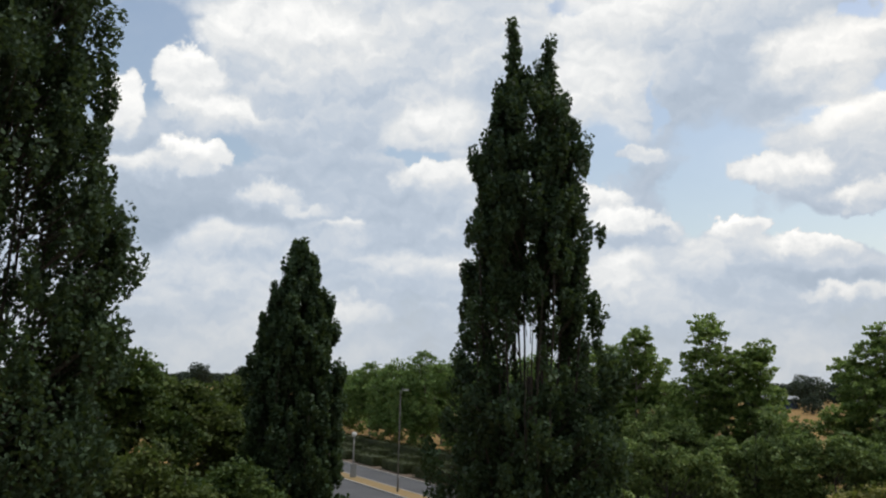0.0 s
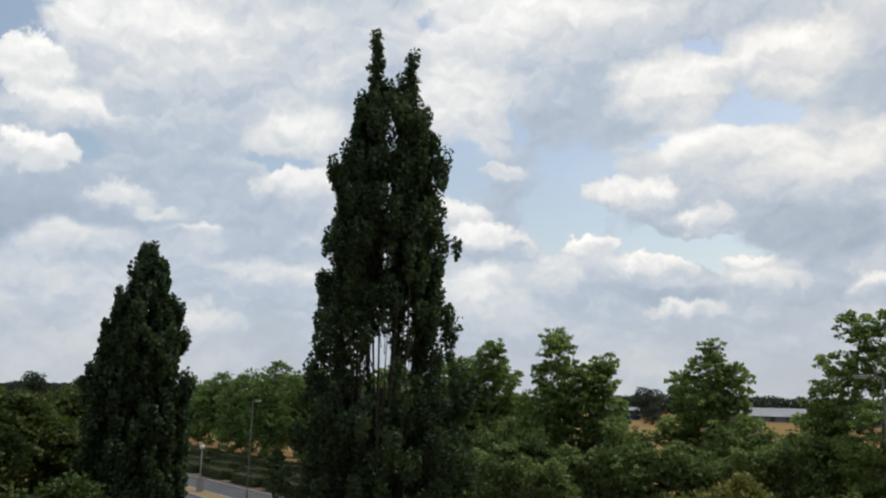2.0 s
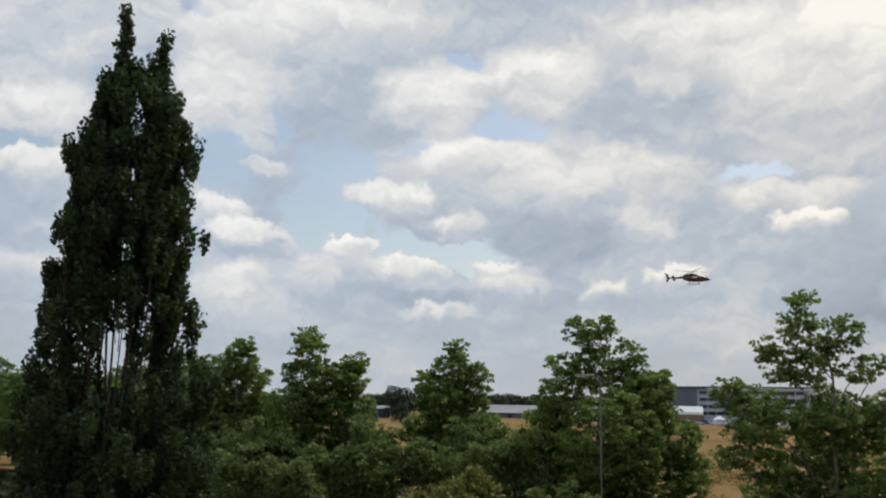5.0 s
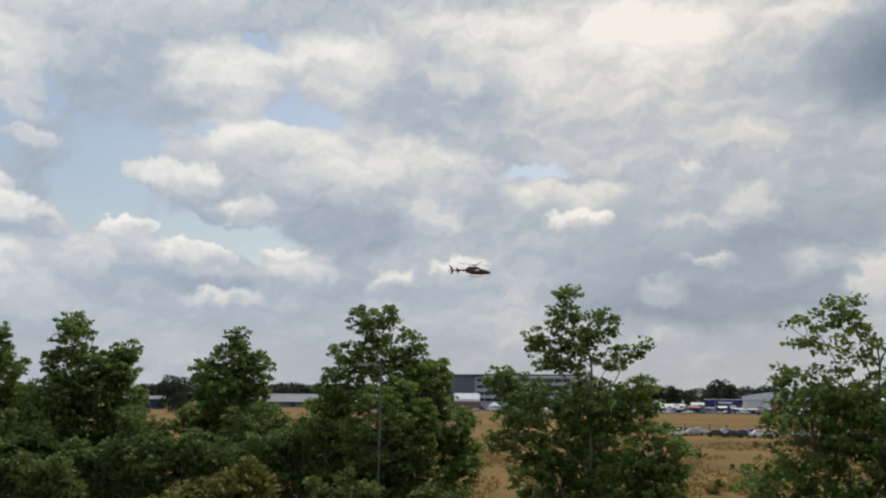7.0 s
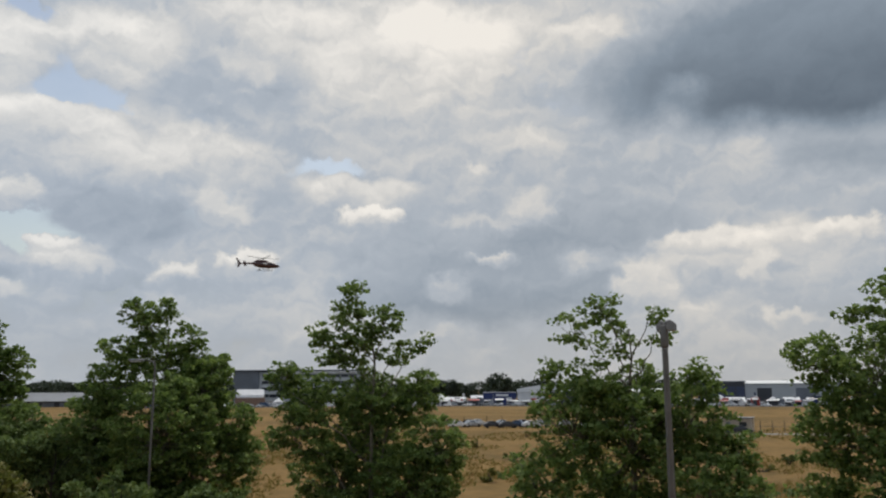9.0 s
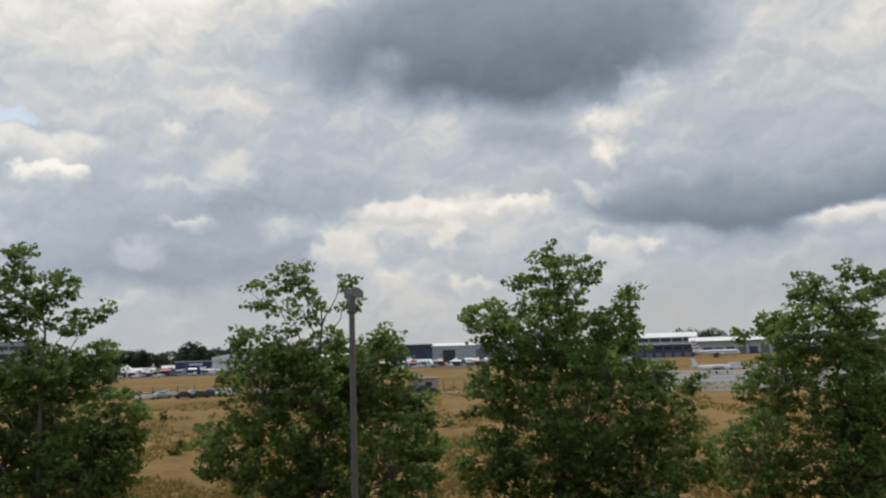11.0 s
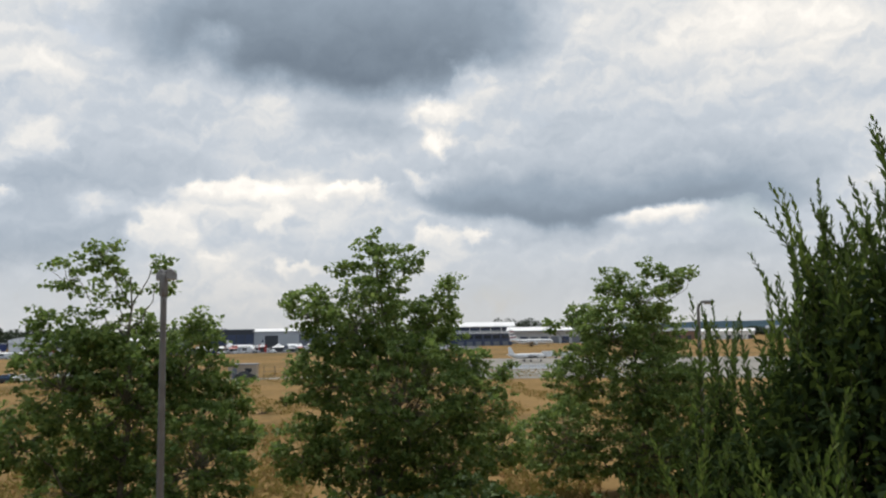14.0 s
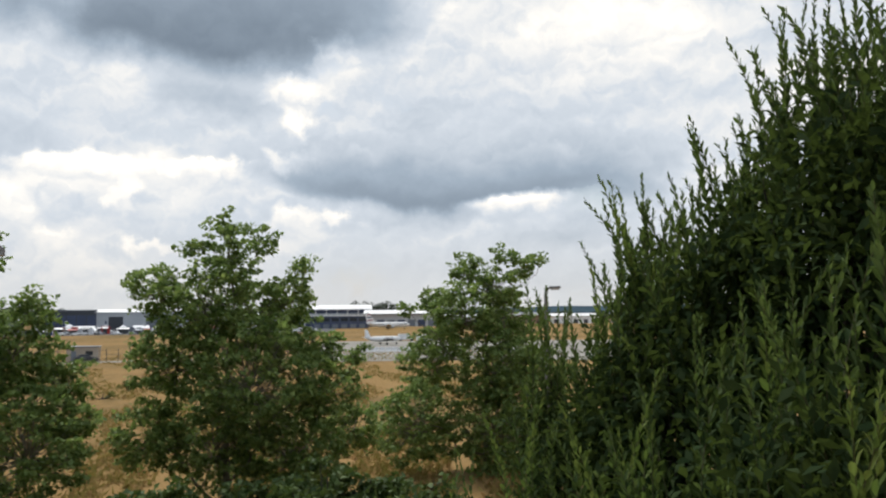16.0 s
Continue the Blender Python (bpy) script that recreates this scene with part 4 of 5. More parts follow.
cabinet = thing("roadside_cabinet", -5.62, 74.0, "pale grey roadside cabinet standing on the verge", "cabinet")
part("body", box(0.55, 0.4, 1.15, 0, 0, 0, 0.02), M["lamp_grey"], cabinet)
part("lid", box(0.6, 0.45, 0.06, 0, 0, 1.15, 0.02), M["steel"], cabinet)
part("door", box(0.48, 0.02, 0.95, 0, -0.208, 0.1, 0.005), M["lamp_grey"], cabinet)

# thick mast with two shielded floodlights
mast = thing("floodlight_mast", 71.4, 23.0, "thick grey steel mast carrying two shielded floodlights", "lamp post")
part("post", tube([(0, 0, 0), (0, 0, 2.0), (0, 0, 9.3), (0, 0, 9.6)], [0.13, 0.105, 0.078, 0.078], 14), M["steel"], mast, smooth=True)
part("collar", tube([(0, 0, 9.45), (0, 0, 9.5), (0, 0, 10.0), (0, 0, 10.05)], [0.09, 0.105, 0.105, 0.08], 14), M["steel"], mast, smooth=True)
for s in (-1, 1):
    k, back = (1.0, 0.03) if s > 0 else (0.5, 0.22)
    part("arm", tube([(0, 0, 9.98), (s * 0.07 * k, back * 0.4, 10.12), (s * 0.15 * k, back, 10.15), (s * 0.22 * k, back, 10.08)], [0.05, 0.05, 0.045, 0.04], 10), M["steel"], mast, smooth=True)
    bm = prism([(-0.12, 0.0), (0.15, -0.02), (0.15, 0.12), (0.05, 0.22), (-0.10, 0.2)], 0.34)
    bmesh.ops.transform(bm, matrix=Matrix.Translation((s * 0.17 * k, back, 9.92)) @ Matrix.Diagonal((s * (0.5 + 0.5 * k), 1, 1, 1)), verts=bm.verts)
    bmesh.ops.recalc_face_normals(bm, faces=bm.faces)
    head = part("floodlight", bm, M["lamp_grey"], mast)
    part("lens", box(0.2, 0.28, 0.03, s * 0.18 * k, back, 9.885, 0.01), M["lens"], head)


# ---- vehicles ----
def car_meshes(paint, tall=1.48, long=4.3, van=False):
    """The meshes of one car: body, glass and wheel. It points along x."""
    h = long / 2
    if van:
        low = [(-h, 0.35), (-h, 1.0), (-h + 0.05, tall - 0.1), (-h + 0.2, tall), (h - 1.5, tall), (h - 0.85, 1.15), (h - 0.05, 0.95), (h, 0.4)]
        cab = [(h - 1.75, 1.15), (h - 1.62, tall - 0.12), (h - 1.45, tall - 0.1), (h - 0.98, 1.15)]
    else:
        low = [(-h, 0.32), (-h, 0.78), (-h + 0.1, 0.92), (-h + 0.55, 0.98), (-h + 1.15, tall), (0.35, tall), (1.0, 0.98), (h - 0.25, 0.80), (h, 0.6), (h, 0.32)]
        cab = [(-h + 0.8, 0.98), (-h + 1.25, tall - 0.07), (0.3, tall - 0.07), (0.85, 0.98)]
    body = prism(low, 1.70, "x")
    bmesh.ops.transform(body, matrix=Matrix.Rotation(radians(-90), 4, "Z"), verts=body.verts)
    for v in body.verts:
        if v.co.z > 1.0:
            v.co.y *= 0.84
    edges = [e for e in body.edges if len(e.link_faces) == 2]
    bmesh.ops.bevel(body, geom=edges, offset=0.05, segments=2, affect="EDGES")
    glass = prism(cab, 1.52 if not van else 1.60, "x")
    bmesh.ops.transform(glass, matrix=Matrix.Rotation(radians(-90), 4, "Z"), verts=glass.verts)
    wheel = tube([(0, -0.1, 0), (0, -0.08, 0), (0, 0.08, 0), (0, 0.1, 0)], [0.26, 0.31, 0.31, 0.26], 14)
    made = []
    for name, bm in (("body", body), ("glass", glass), ("wheel", wheel)):
        me = bpy.data.meshes.new(name)
        bm.normal_update()
        bm.to_mesh(me)
        bm.free()
        made.append(me)
    made[0].materials.append(M[paint])
    made[1].materials.append(M["glass"])
    made[2].materials.append(M["rubber"])
    return made, long


PAINTS = ("car_silver", "car_white", "car_dark", "car_blue", "car_red")
CARS = {p: car_meshes(p) for p in PAINTS}
VANS = {p: car_meshes(p, 2.2, 5.2, True) for p in ("car_white", "car_silver", "car_blue")}


def vehicle(az, dist, paint, turn, label, group, van=False):
    (body, glass, wheel), long = (VANS if van else CARS)[paint]
    root = thing("van" if van else "car", az, dist, label, "van" if van else "car", group, turn=turn)
    part("body", body, None, root)
    ob = part("window_band", glass, None, root)
    ob.scale = (1.0, 1.02 if van else 1.03, 1.0)
    for x in (-long / 2 + 0.75, long / 2 - 0.8):
        for y in (-0.78, 0.78):
            w = part("wheel", wheel, None, root)
            w.location = (x, y, 0.31)
    return root


COLOUR = dict(car_silver="silver", car_white="white", car_dark="black", car_blue="dark blue", car_red="red")
rng = np.random.default_rng(5)
for az, paint, turn, near in ((56.9, "car_dark", 20, 190), (57.6, "car_white", 15, 186), (58.25, "car_dark", 160, 192), (58.55, "car_silver", 30, 188), (59.0, "car_white", 10, 194), (60.0, "car_dark", 10, 184),
                              (60.65, "car_silver", 20, 190), (61.0, "car_dark", 15, 183), (61.55, "car_blue", 165, 188), (62.1, "car_dark", 12, 192), (62.6, "car_white", 20, 186), (63.2, "car_silver", 12, 190),
                              (65.0, "car_silver", 15, 188), (66.3, "car_white", 170, 187), (67.5, "car_dark", 10, 190), (69.2, "car_silver", 15, 187)):
    vehicle(az, near, paint, turn, COLOUR[paint] + " car parked on the grass field", "cars on the field")
for i in range(190):
    az = 36.0 + 0.29 * i + rng.uniform(-0.15, 0.15)
    paint = PAINTS[int(rng.choice(5, p=(0.34, 0.34, 0.16, 0.12, 0.04)))]
    van = rng.random() < 0.3 and paint in VANS
    vehicle(az + rng.uniform(-0.1, 0.1), (414, 428, 440, 455)[i % 4] + rng.uniform(-4, 4), paint, rng.uniform(-20, 20) + 90 * (i % 5 == 0), COLOUR[paint] + (" van" if van else " car") + " in the far car park", "far parked vehicles", van)
for az, dist in ((96.9, 262), (98.2, 255), (100.5, 262), (103.2, 270)):
    vehicle(az, dist, "car_white" if az < 100 else "car_blue", 12, "van parked at the edge of the apron" if az < 100 else "dark car parked at the edge of the apron", "", az < 100)


# ---- hut, fence and track across the field ----
def sector(name, az0, az1, near, far, mat, label, category, z=0.03):
    """A flat patch of the ground between two bearings and two distances."""
    bm = bmesh.new()
    steps = 24
    a = [bm.verts.new(polar(az0 + (az1 - az0) * i / steps, near, z)) for i in range(steps + 1)]
    b = [bm.verts.new(polar(az0 + (az1 - az0) * i / steps, far, z)) for i in range(steps + 1)]
    for i in range(steps):
        bm.faces.new((a[i], b[i], b[i + 1], a[i + 1]))
    bmesh.ops.recalc_face_normals(bm, faces=bm.faces)
    if bm.faces[:] and bm.faces[0].normal.z < 0:
        bmesh.ops.reverse_faces(bm, faces=bm.faces)
    return tagged(part(name, bm, M[mat], None), label, category, kind="structure")


sector("track", 70.0, 91.0, 164, 170, "concrete", "pale concrete track across the dry field", "track")
sector("apron", 91.0, 118.0, 150, 262, "concrete", "grey concrete aircraft apron", "apron")
sector("pavement", 34.0, 92.0, 408, 640, "asphalt", "grey far car park beyond the field", "car park", 0.04)
hut = thing("hut", 75.95, 172.0, "small flat-roofed tan hut behind the fence", "hut", turn=-8)
part("wall", box(5.6, 3.5, 2.7, 0, 0, 0, 0.03), M["render"], hut)
part("roof", box(6.0, 3.9, 0.18, 0, 0, 2.7, 0.02), M["shed_roof"], hut)
part("door", box(0.9, 0.06, 2.0, -1.5, -1.77, 0.02), M["slate"], hut)
part("window", box(1.3, 0.05, 0.8, 1.2, -1.765, 1.2), M["glass"], hut)
vehicle(76.1, 168.5, "car_dark", 5, "black car parked before the hut", "")
fence = thing("fence", 78.0, 171.0, "wire mesh fence with grey posts across the field", "fence")
for i in range(34):
    p = fence.matrix_basis.inverted() @ polar(66.5 + i * 0.72, 171.0, 0)
    part("post", tube([(p.x, p.y, -0.1), (p.x, p.y, 2.3)], [0.06, 0.06], 6), M["fence"], fence)
for z in (0.4, 1.2, 2.0):
    pts = [fence.matrix_basis.inverted() @ polar(66.5 + i * 0.72, 171.0, z) for i in range(34)]
    part("rail", tube(pts, [0.02] * 34, 4), M["fence"], fence)
for i, az in enumerate((56.6, 58.0, 59.55, 60.6, 62.4, 64.0, 65.6)):
    post = thing("fence_post", az, 200, "dark wooden post standing in the dry field", "post", "posts in the field")
    part("post", tube([(0, 0, -0.1), (0, 0, 2.1)], [0.09, 0.08], 7), M["bark"], post)
box_bin = thing("equipment_box", 91.7, 205, "blue-grey equipment cabin on the apron's edge", "cabin")
part("body", box(1.9, 1.6, 2.7, 0, 0, 0, 0.04), M["slate"], box_bin)
part("door", box(0.8, 0.05, 1.9, 0.2, -0.82, 0.05), M["navy"], box_bin)
digger = thing("orange_vehicle", 90.35, 280, "small orange works vehicle on the grass", "vehicle")
part("body", prism([(-1.5, 0.4), (-1.5, 1.3), (-0.7, 1.5), (-0.4, 2.2), (0.6, 2.2), (0.9, 1.3), (1.5, 1.1), (1.5, 0.4)], 1.6), M["orange"], digger)
for x in (-0.9, 0.9):
    for y in (-0.7, 0.7):
        part("wheel", tube([(x, y - 0.12, 0.4), (x, y + 0.12, 0.4)], [0.4, 0.4], 12), M["rubber"], digger)
rng = np.random.default_rng(9)
for i, (az, dist) in enumerate(((58.9, 122), (61.3, 100), (59.6, 78), (65.2, 118), (78.6, 105), (78.9, 101), (77.2, 92), (64.4, 92), (62.2, 150))):
    bush("field_bush", az, dist, rng.uniform(0.8, 1.5), rng.uniform(1.2, 2.6), "small dry brown bush in the field", 400 + i, "olive" if i % 2 else "gold", 0.16, 7, group="bushes in the field", clump=0.25)

# ---- buildings, tents and stands beyond the field ----
def gable(wide, deep, eaves, ridge, x=0.0, y=0.0, z=0.0):
    """A closed roof with its ridge along x."""
    return prism([(-deep / 2, eaves), (-deep / 2, eaves + 0.25), (0, ridge + 0.25), (deep / 2, eaves + 0.25), (deep / 2, eaves)], wide, "x", shift=(x, y, z))


shed = thing("long_shed", 30.2, 480, "long low shed with a pale grey sheet roof", "shed")
part("wall", box(56, 20, 2.8), M["black"], shed)
part("roof", gable(58, 24, 2.7, 7.0), M["shed_roof"], shed)
for i in range(7):
    part("opening", box(5.5, 0.2, 2.2, -24 + i * 8, -10.05, 0.1), M["slate"], shed)

office = thing("office_building", 46.9, 650, "modern grey four-storey office building with ribbon windows", "building", turn=-14)
part("wall", box(96, 26, 21.5, 0, 0, 0), M["pale"], office)
part("end_wall", box(20, 27, 22.3, -40, -0.6, 0), M["slate"], office, "dark grey clad end wall")
part("roof", box(101, 31, 0.8, 0, -0.5, 22.4, 0.1), M["slate"], office)
for k in range(4):
    for i in range(12):
        part("window", box(5.4, 0.3, 2.3, -25 + i * 6.1, -13.1, 2.6 + k * 5.0), M["glass"], office)
    part("sun_shade", box(74, 0.7, 0.35, 10, -13.3, 5.3 + k * 5.0), M["white"], office)

marquee = thing("marquee", 43.5, 446, "white gabled marquee behind a brown brick wall", "tent")
part("wall", box(15, 10, 4.2), M["brick"], marquee)
part("canopy", gable(14, 9, 4.5, 8.3), M["tent"], marquee)
part("side_sheet", box(13.5, 8.4, 1.4, 0, 0, 4.2), M["tent"], marquee)


def tent(az, dist, wide, tall, label, seed):
    if az > 70:
        wide, tall = wide * 0.75, tall * (0.7 + 0.1 * (seed % 4))
    root = thing("tent", az, dist, label, "tent", "white tents", turn=(seed * 37) % 30 - 15)
    part("side_sheet", box(wide * (1.25 if seed % 3 else 1.0), wide * 0.78, tall * 0.5, 0, 0, 0, 0.05), M["tent"], root)
    if seed % 3:
        part("canopy", gable(wide * 1.3, wide * 0.82, tall * 0.5, tall * 0.78), M["tent"], root)
        return root
    bm = bmesh.new()
    bmesh.ops.create_cone(bm, cap_ends=True, segments=4, radius1=wide * 0.72, radius2=0.12, depth=tall * 0.6,
                          matrix=Matrix.Translation((0, 0, tall * 0.85)) @ Matrix.Rotation(radians(45), 4, "Z"))
    for v in bm.verts:
        v.co.y *= 0.82
    part("canopy", bm, M["tent"], root)
    return root


TENT = "white peaked tent among the parked vehicles"
for i, (az, dist, wide, tall) in enumerate(((56.3, 520, 8, 5.0), (57.4, 515, 10, 4.2), (58.9, 512, 6, 5.5), (45.4, 470, 6, 3.4), (48.0, 480, 8, 4), (74.1, 445, 8, 4.2), (75.0, 448, 9, 5.0), (75.9, 452, 10, 4.6), (76.9, 450, 8, 4.0),
                                            (78.2, 455, 7, 4.6), (79.3, 450, 8, 5.2), (80.6, 455, 7, 4.4), (82.0, 450, 8, 4.8), (83.5, 455, 9, 4.2), (85.0, 455, 7, 5.0), (86.6, 458, 9, 4.4), (88.0, 455, 8, 4.6),
                                            (52.0, 500, 9, 4.0), (54.5, 505, 8, 4.2), (67.5, 470, 8, 4.0), (70.0, 470, 9, 4.4), (72.2, 462, 8, 4.2), (36.2, 470, 8, 4.5), (37.8, 465, 6, 4.0))):
    tent(az, dist, wide, tall, TENT, i)

def stall(az, dist, wide, tall, mat, trim, seed):
    """A box-shaped stand or lorry body with an awning, a raised sign and a black panel as an entrance's shade."""
    root = thing("exhibition_stand", az, dist, STAND[mat] + " exhibition stand among the parked vehicles", "stand", "exhibition stands", turn=(seed * 29) % 24 - 12)
    part("body", box(wide, 3.2, tall, 0, 0, 0, 0.06), M[mat], root)
    # flat black panel stands for the shade inside an entrance
    part("opening", box(wide * 0.55, 0.12, tall * 0.6, -wide * 0.12, -1.62, 0.15), M["black"], root)
    part("awning", prism([(-3.0, tall * 0.72), (-3.0, tall * 0.78), (-1.55, tall * 0.96), (-1.55, tall * 0.88)], wide * 0.7, "x", shift=(-wide * 0.1, 0, 0)), M[trim], root)
    if seed % 3 == 0:
        part("sign_panel", box(wide * 0.5, 0.15, 0.8, 0, -1.4, tall + 0.02), M[trim], root)
    if seed % 4 == 1:
        mast = part("flagpole", tube([(wide * 0.45, -1.8, 0), (wide * 0.45, -1.8, tall + 3.0)], [0.06, 0.04], 6), M["white"], root)
        part("flag", box(0.9, 0.04, 1.6, wide * 0.45 + 0.5, -1.8, tall + 1.3), M[trim], mast)
    return root


STAND = dict(slate="grey", navy="navy blue", pale="pale grey", black="black", white="white", brick="brown", red="red", blue="blue")
rng = np.random.default_rng(31)
for i in range(62):
    az = 52.0 + 0.60 * i + rng.uniform(-0.25, 0.25)
    stall(az, rng.uniform(424, 444), rng.uniform(3.5, 8), rng.uniform(2.2, 3.9), ("slate", "white", "navy", "pale", "black", "white", "brick", "slate", "red", "pale", "blue")[(i * 7) % 11],
          ("white", "slate", "pale", "white", "navy", "red", "white")[(i * 3) % 7], i)

trailer = thing("display_trailer", 60.45, 495, "long dark blue display trailer with white lettering", "trailer")
part("body", box(19.5, 4, 5.4, 0, 0, 0.9, 0.15), M["blue"], trailer)
part("skirt", box(18.5, 3.6, 0.7, 0, 0, 0.25), M["black"], trailer)
part("roof_edge", box(19.7, 4.2, 0.3, 0, 0, 6.3, 0.05), M["white"], trailer)
part("sign_bar", box(7.5, 0.08, 1.1, 1.5, -2.05, 4.2), M["white"], trailer)
for x in (-7, -5.5, 5.5, 7):
    part("wheel", tube([(x, -1.9, 0.5), (x, 1.9, 0.5)], [0.5, 0.5], 12), M["rubber"], trailer)
part("ramp", prism([(-1.0, 0), (1.6, 5.4), (1.9, 5.4), (1.9, 0)], 3.6, shift=(11, 0, 0)), M["white"], trailer)

pavilion = thing("exhibition_pavilion", 64.0, 520, "white curved-roof pavilion, a black box as its open front's shade", "tent")
curve = [(-21 + 42 * i / 12, 6.6 + 4.6 * math.sin(math.pi * min(1, 0.12 + i / 12 * 0.62))) for i in range(13)]
part("canopy", prism(curve + [(21, 6.4), (-21, 6.4)], 18), M["tent"], pavilion)
# solid black box stands for the shade inside the open front
part("front", box(24, 16, 6.4, 8.5, 0, 0), M["black"], pavilion)
part("side_sheet", box(17, 17, 6.6, -12.2, 0, 0), M["tent"], pavilion)
part("sign_panel", box(3.6, 0.4, 5.0, -2.2, -8.8, 0.5), M["orange"], pavilion, "orange sign panel")
part("roof_edge", box(42, 0.3, 0.9, 0, -9.1, 6.2), M["white"], pavilion)

hangar = thing("hangar", 75.1, 600, "long black clad hangar with a flat roof", "hangar")
part("wall", box(30, 30, 12.4), M["black"], hangar)
part("roof", box(31, 31, 0.7, 0, 0, 12.4), M["slate"], hangar)
for i in range(5):
    part("panel", box(5.4, 0.2, 8.5, -12 + i * 6, -15.05, 1.0), M["navy"], hangar)
hangar_white = thing("hangar", 79.4, 600, "pale hangar with a white roof and dark doorway", "hangar")
part("wall", box(58, 30, 11.2), M["pale"], hangar_white)
part("roof", gable(60, 32, 11.2, 13.2), M["white"], hangar_white)
part("door", box(9, 0.3, 8.5, -17, -15.1, 0), M["black"], hangar_white)
part("door", box(12, 0.3, 8.5, 8, -15.1, 0), M["slate"], hangar_white)

chalets = thing("exhibition_hall", 91.2, 610, "white-roofed exhibition hall with stepped roofs", "hall")
part("wall", box(70, 24, 12.4, -2, 0, 0), M["navy"], chalets)
part("roof", gable(74, 28, 12.3, 15.6, -2), M["white"], chalets)
part("fascia", box(74, 0.4, 0.6, -2, -14.3, 12.1), M["white"], chalets)
for z in (4.2, 8.6):
    part("balcony", box(72, 1.6, 0.9, -2, -12.9, z), M["pale"], chalets, "pale balcony front")
for i in range(10):
    part("column", box(0.5, 0.5, 12.2, -36 + i * 7.6, -13.6, 0), M["white"], chalets)
for i in range(9):
    part("window", box(6.2, 0.2, 2.4, -32 + i * 7.6, -12.1, 5.4), M["glass"], chalets)
annex = thing("exhibition_hall", 96.6, 590, "low white exhibition hall beside the stepped one", "hall")
part("wall", box(52, 20, 8.6), M["pale"], annex)
part("roof", gable(54, 24, 8.6, 11.4), M["white"], annex)
part("fascia", box(54, 0.4, 0.6, 0, -12.2, 8.4), M["slate"], annex)
for i in range(7):
    part("door", box(5.2, 0.2, 4.6, -22 + i * 7.2, -10.05, 0.1), M["navy" if i % 2 else "slate"], annex)
stand = thing("chalet_block", 92.3, 520, "navy two-storey hospitality block with white parapet", "building")
part("wall", box(36, 10, 7.6), M["navy"], stand)
part("parapet", box(37, 11, 0.8, 0, 0, 7.6), M["white"], stand)
for i in range(6):
    part("window", box(4.4, 0.2, 2.2, -14 + i * 5.6, -5.05, 4.4), M["glass"], stand)
    part("door", box(3.6, 0.2, 2.6, -14 + i * 5.6, -5.05, 0.1), M["slate"], stand)
for i, (az, dist, wide, tall, mat, label) in enumerate(((101.0, 640, 40, 8, "pale", "long grey shed on the far side of the airfield"), (105.2, 700, 34, 9, "brick", "brick building on the far side of the airfield"),
                                                        (108.6, 690, 40, 8, "white", "long white shed on the far side of the airfield"), (112.8, 720, 44, 10, "slate", "dark grey shed on the far side of the airfield"),
                                                        (117.0, 700, 40, 9, "pale", "long grey shed on the far side of the airfield"), (21.8, 420, 22, 5.6, "blue", "blue and white trailer behind the trees"),
                                                        (16.0, 520, 30, 6, "pale", "pale shed behind the trees"), (37.0, 560, 30, 7, "pale", "pale shed behind the trees"), (70.3, 560, 34, 8, "slate", "grey shed behind the car park"), (-12.0, 420, 12, 7.5, "pale", "pale house behind the bushes"),
                                                        (86.0, 590, 46, 9.5, "slate", "grey hall behind the tents"))):
    hall = thing("far_shed", az, dist, label, "shed")
    part("wall", box(wide, 14, tall * 0.75), M[mat], hall)
    part("roof", gable(wide + 1.5, 16, tall * 0.75, tall), M["shed_roof" if i % 2 else "white"], hall)
    for k in range(int(wide // 8)):
        part("door", box(3.4, 0.2, 3.2, -wide / 2 + 5 + k * 8, -7.05, 0.05), M["black"], hall)


# ---- aircraft on the ground ----
def fuselage(long, radius, nose=0.18, tail=0.35, z=2.0):
    """A smooth body along x, its nose at the positive end."""
    pts, radii = [], []
    for i in range(19):
        s = i / 18
        if s > 1 - nose:
            q = (1 - s) / nose
            r = math.sqrt(max(1 - (1 - q) ** 2, 0.003))
        elif s < tail:
            r = 0.16 + 0.84 * math.sin(s / tail * math.pi / 2)
        else:
            r = 1.0
        pts.append((long * (s - 0.5), 0, z + (radius * 0.55 * (1 - r) if s < tail else -radius * 0.12 * (1 - r))))
        radii.append(radius * r)
    return tube(pts, radii, 16)


def slab(points, thick):
    """A thin wing or fin from its outline, thickened across its flat."""
    bm = bmesh.new()
    pts = [Vector(p) for p in points]
    n = (pts[1] - pts[0]).cross(pts[2] - pts[0]).normalized() * thick / 2
    a, b = [bm.verts.new(p - n) for p in pts], [bm.verts.new(p + n) for p in pts]
    k = len(pts)
    for i in range(k):
        bm.faces.new((a[i], a[(i + 1) % k], b[(i + 1) % k], b[i]))
    bm.faces.new(list(reversed(a)))
    bm.faces.new(b)
    bmesh.ops.recalc_face_normals(bm, faces=bm.faces)
    return bm


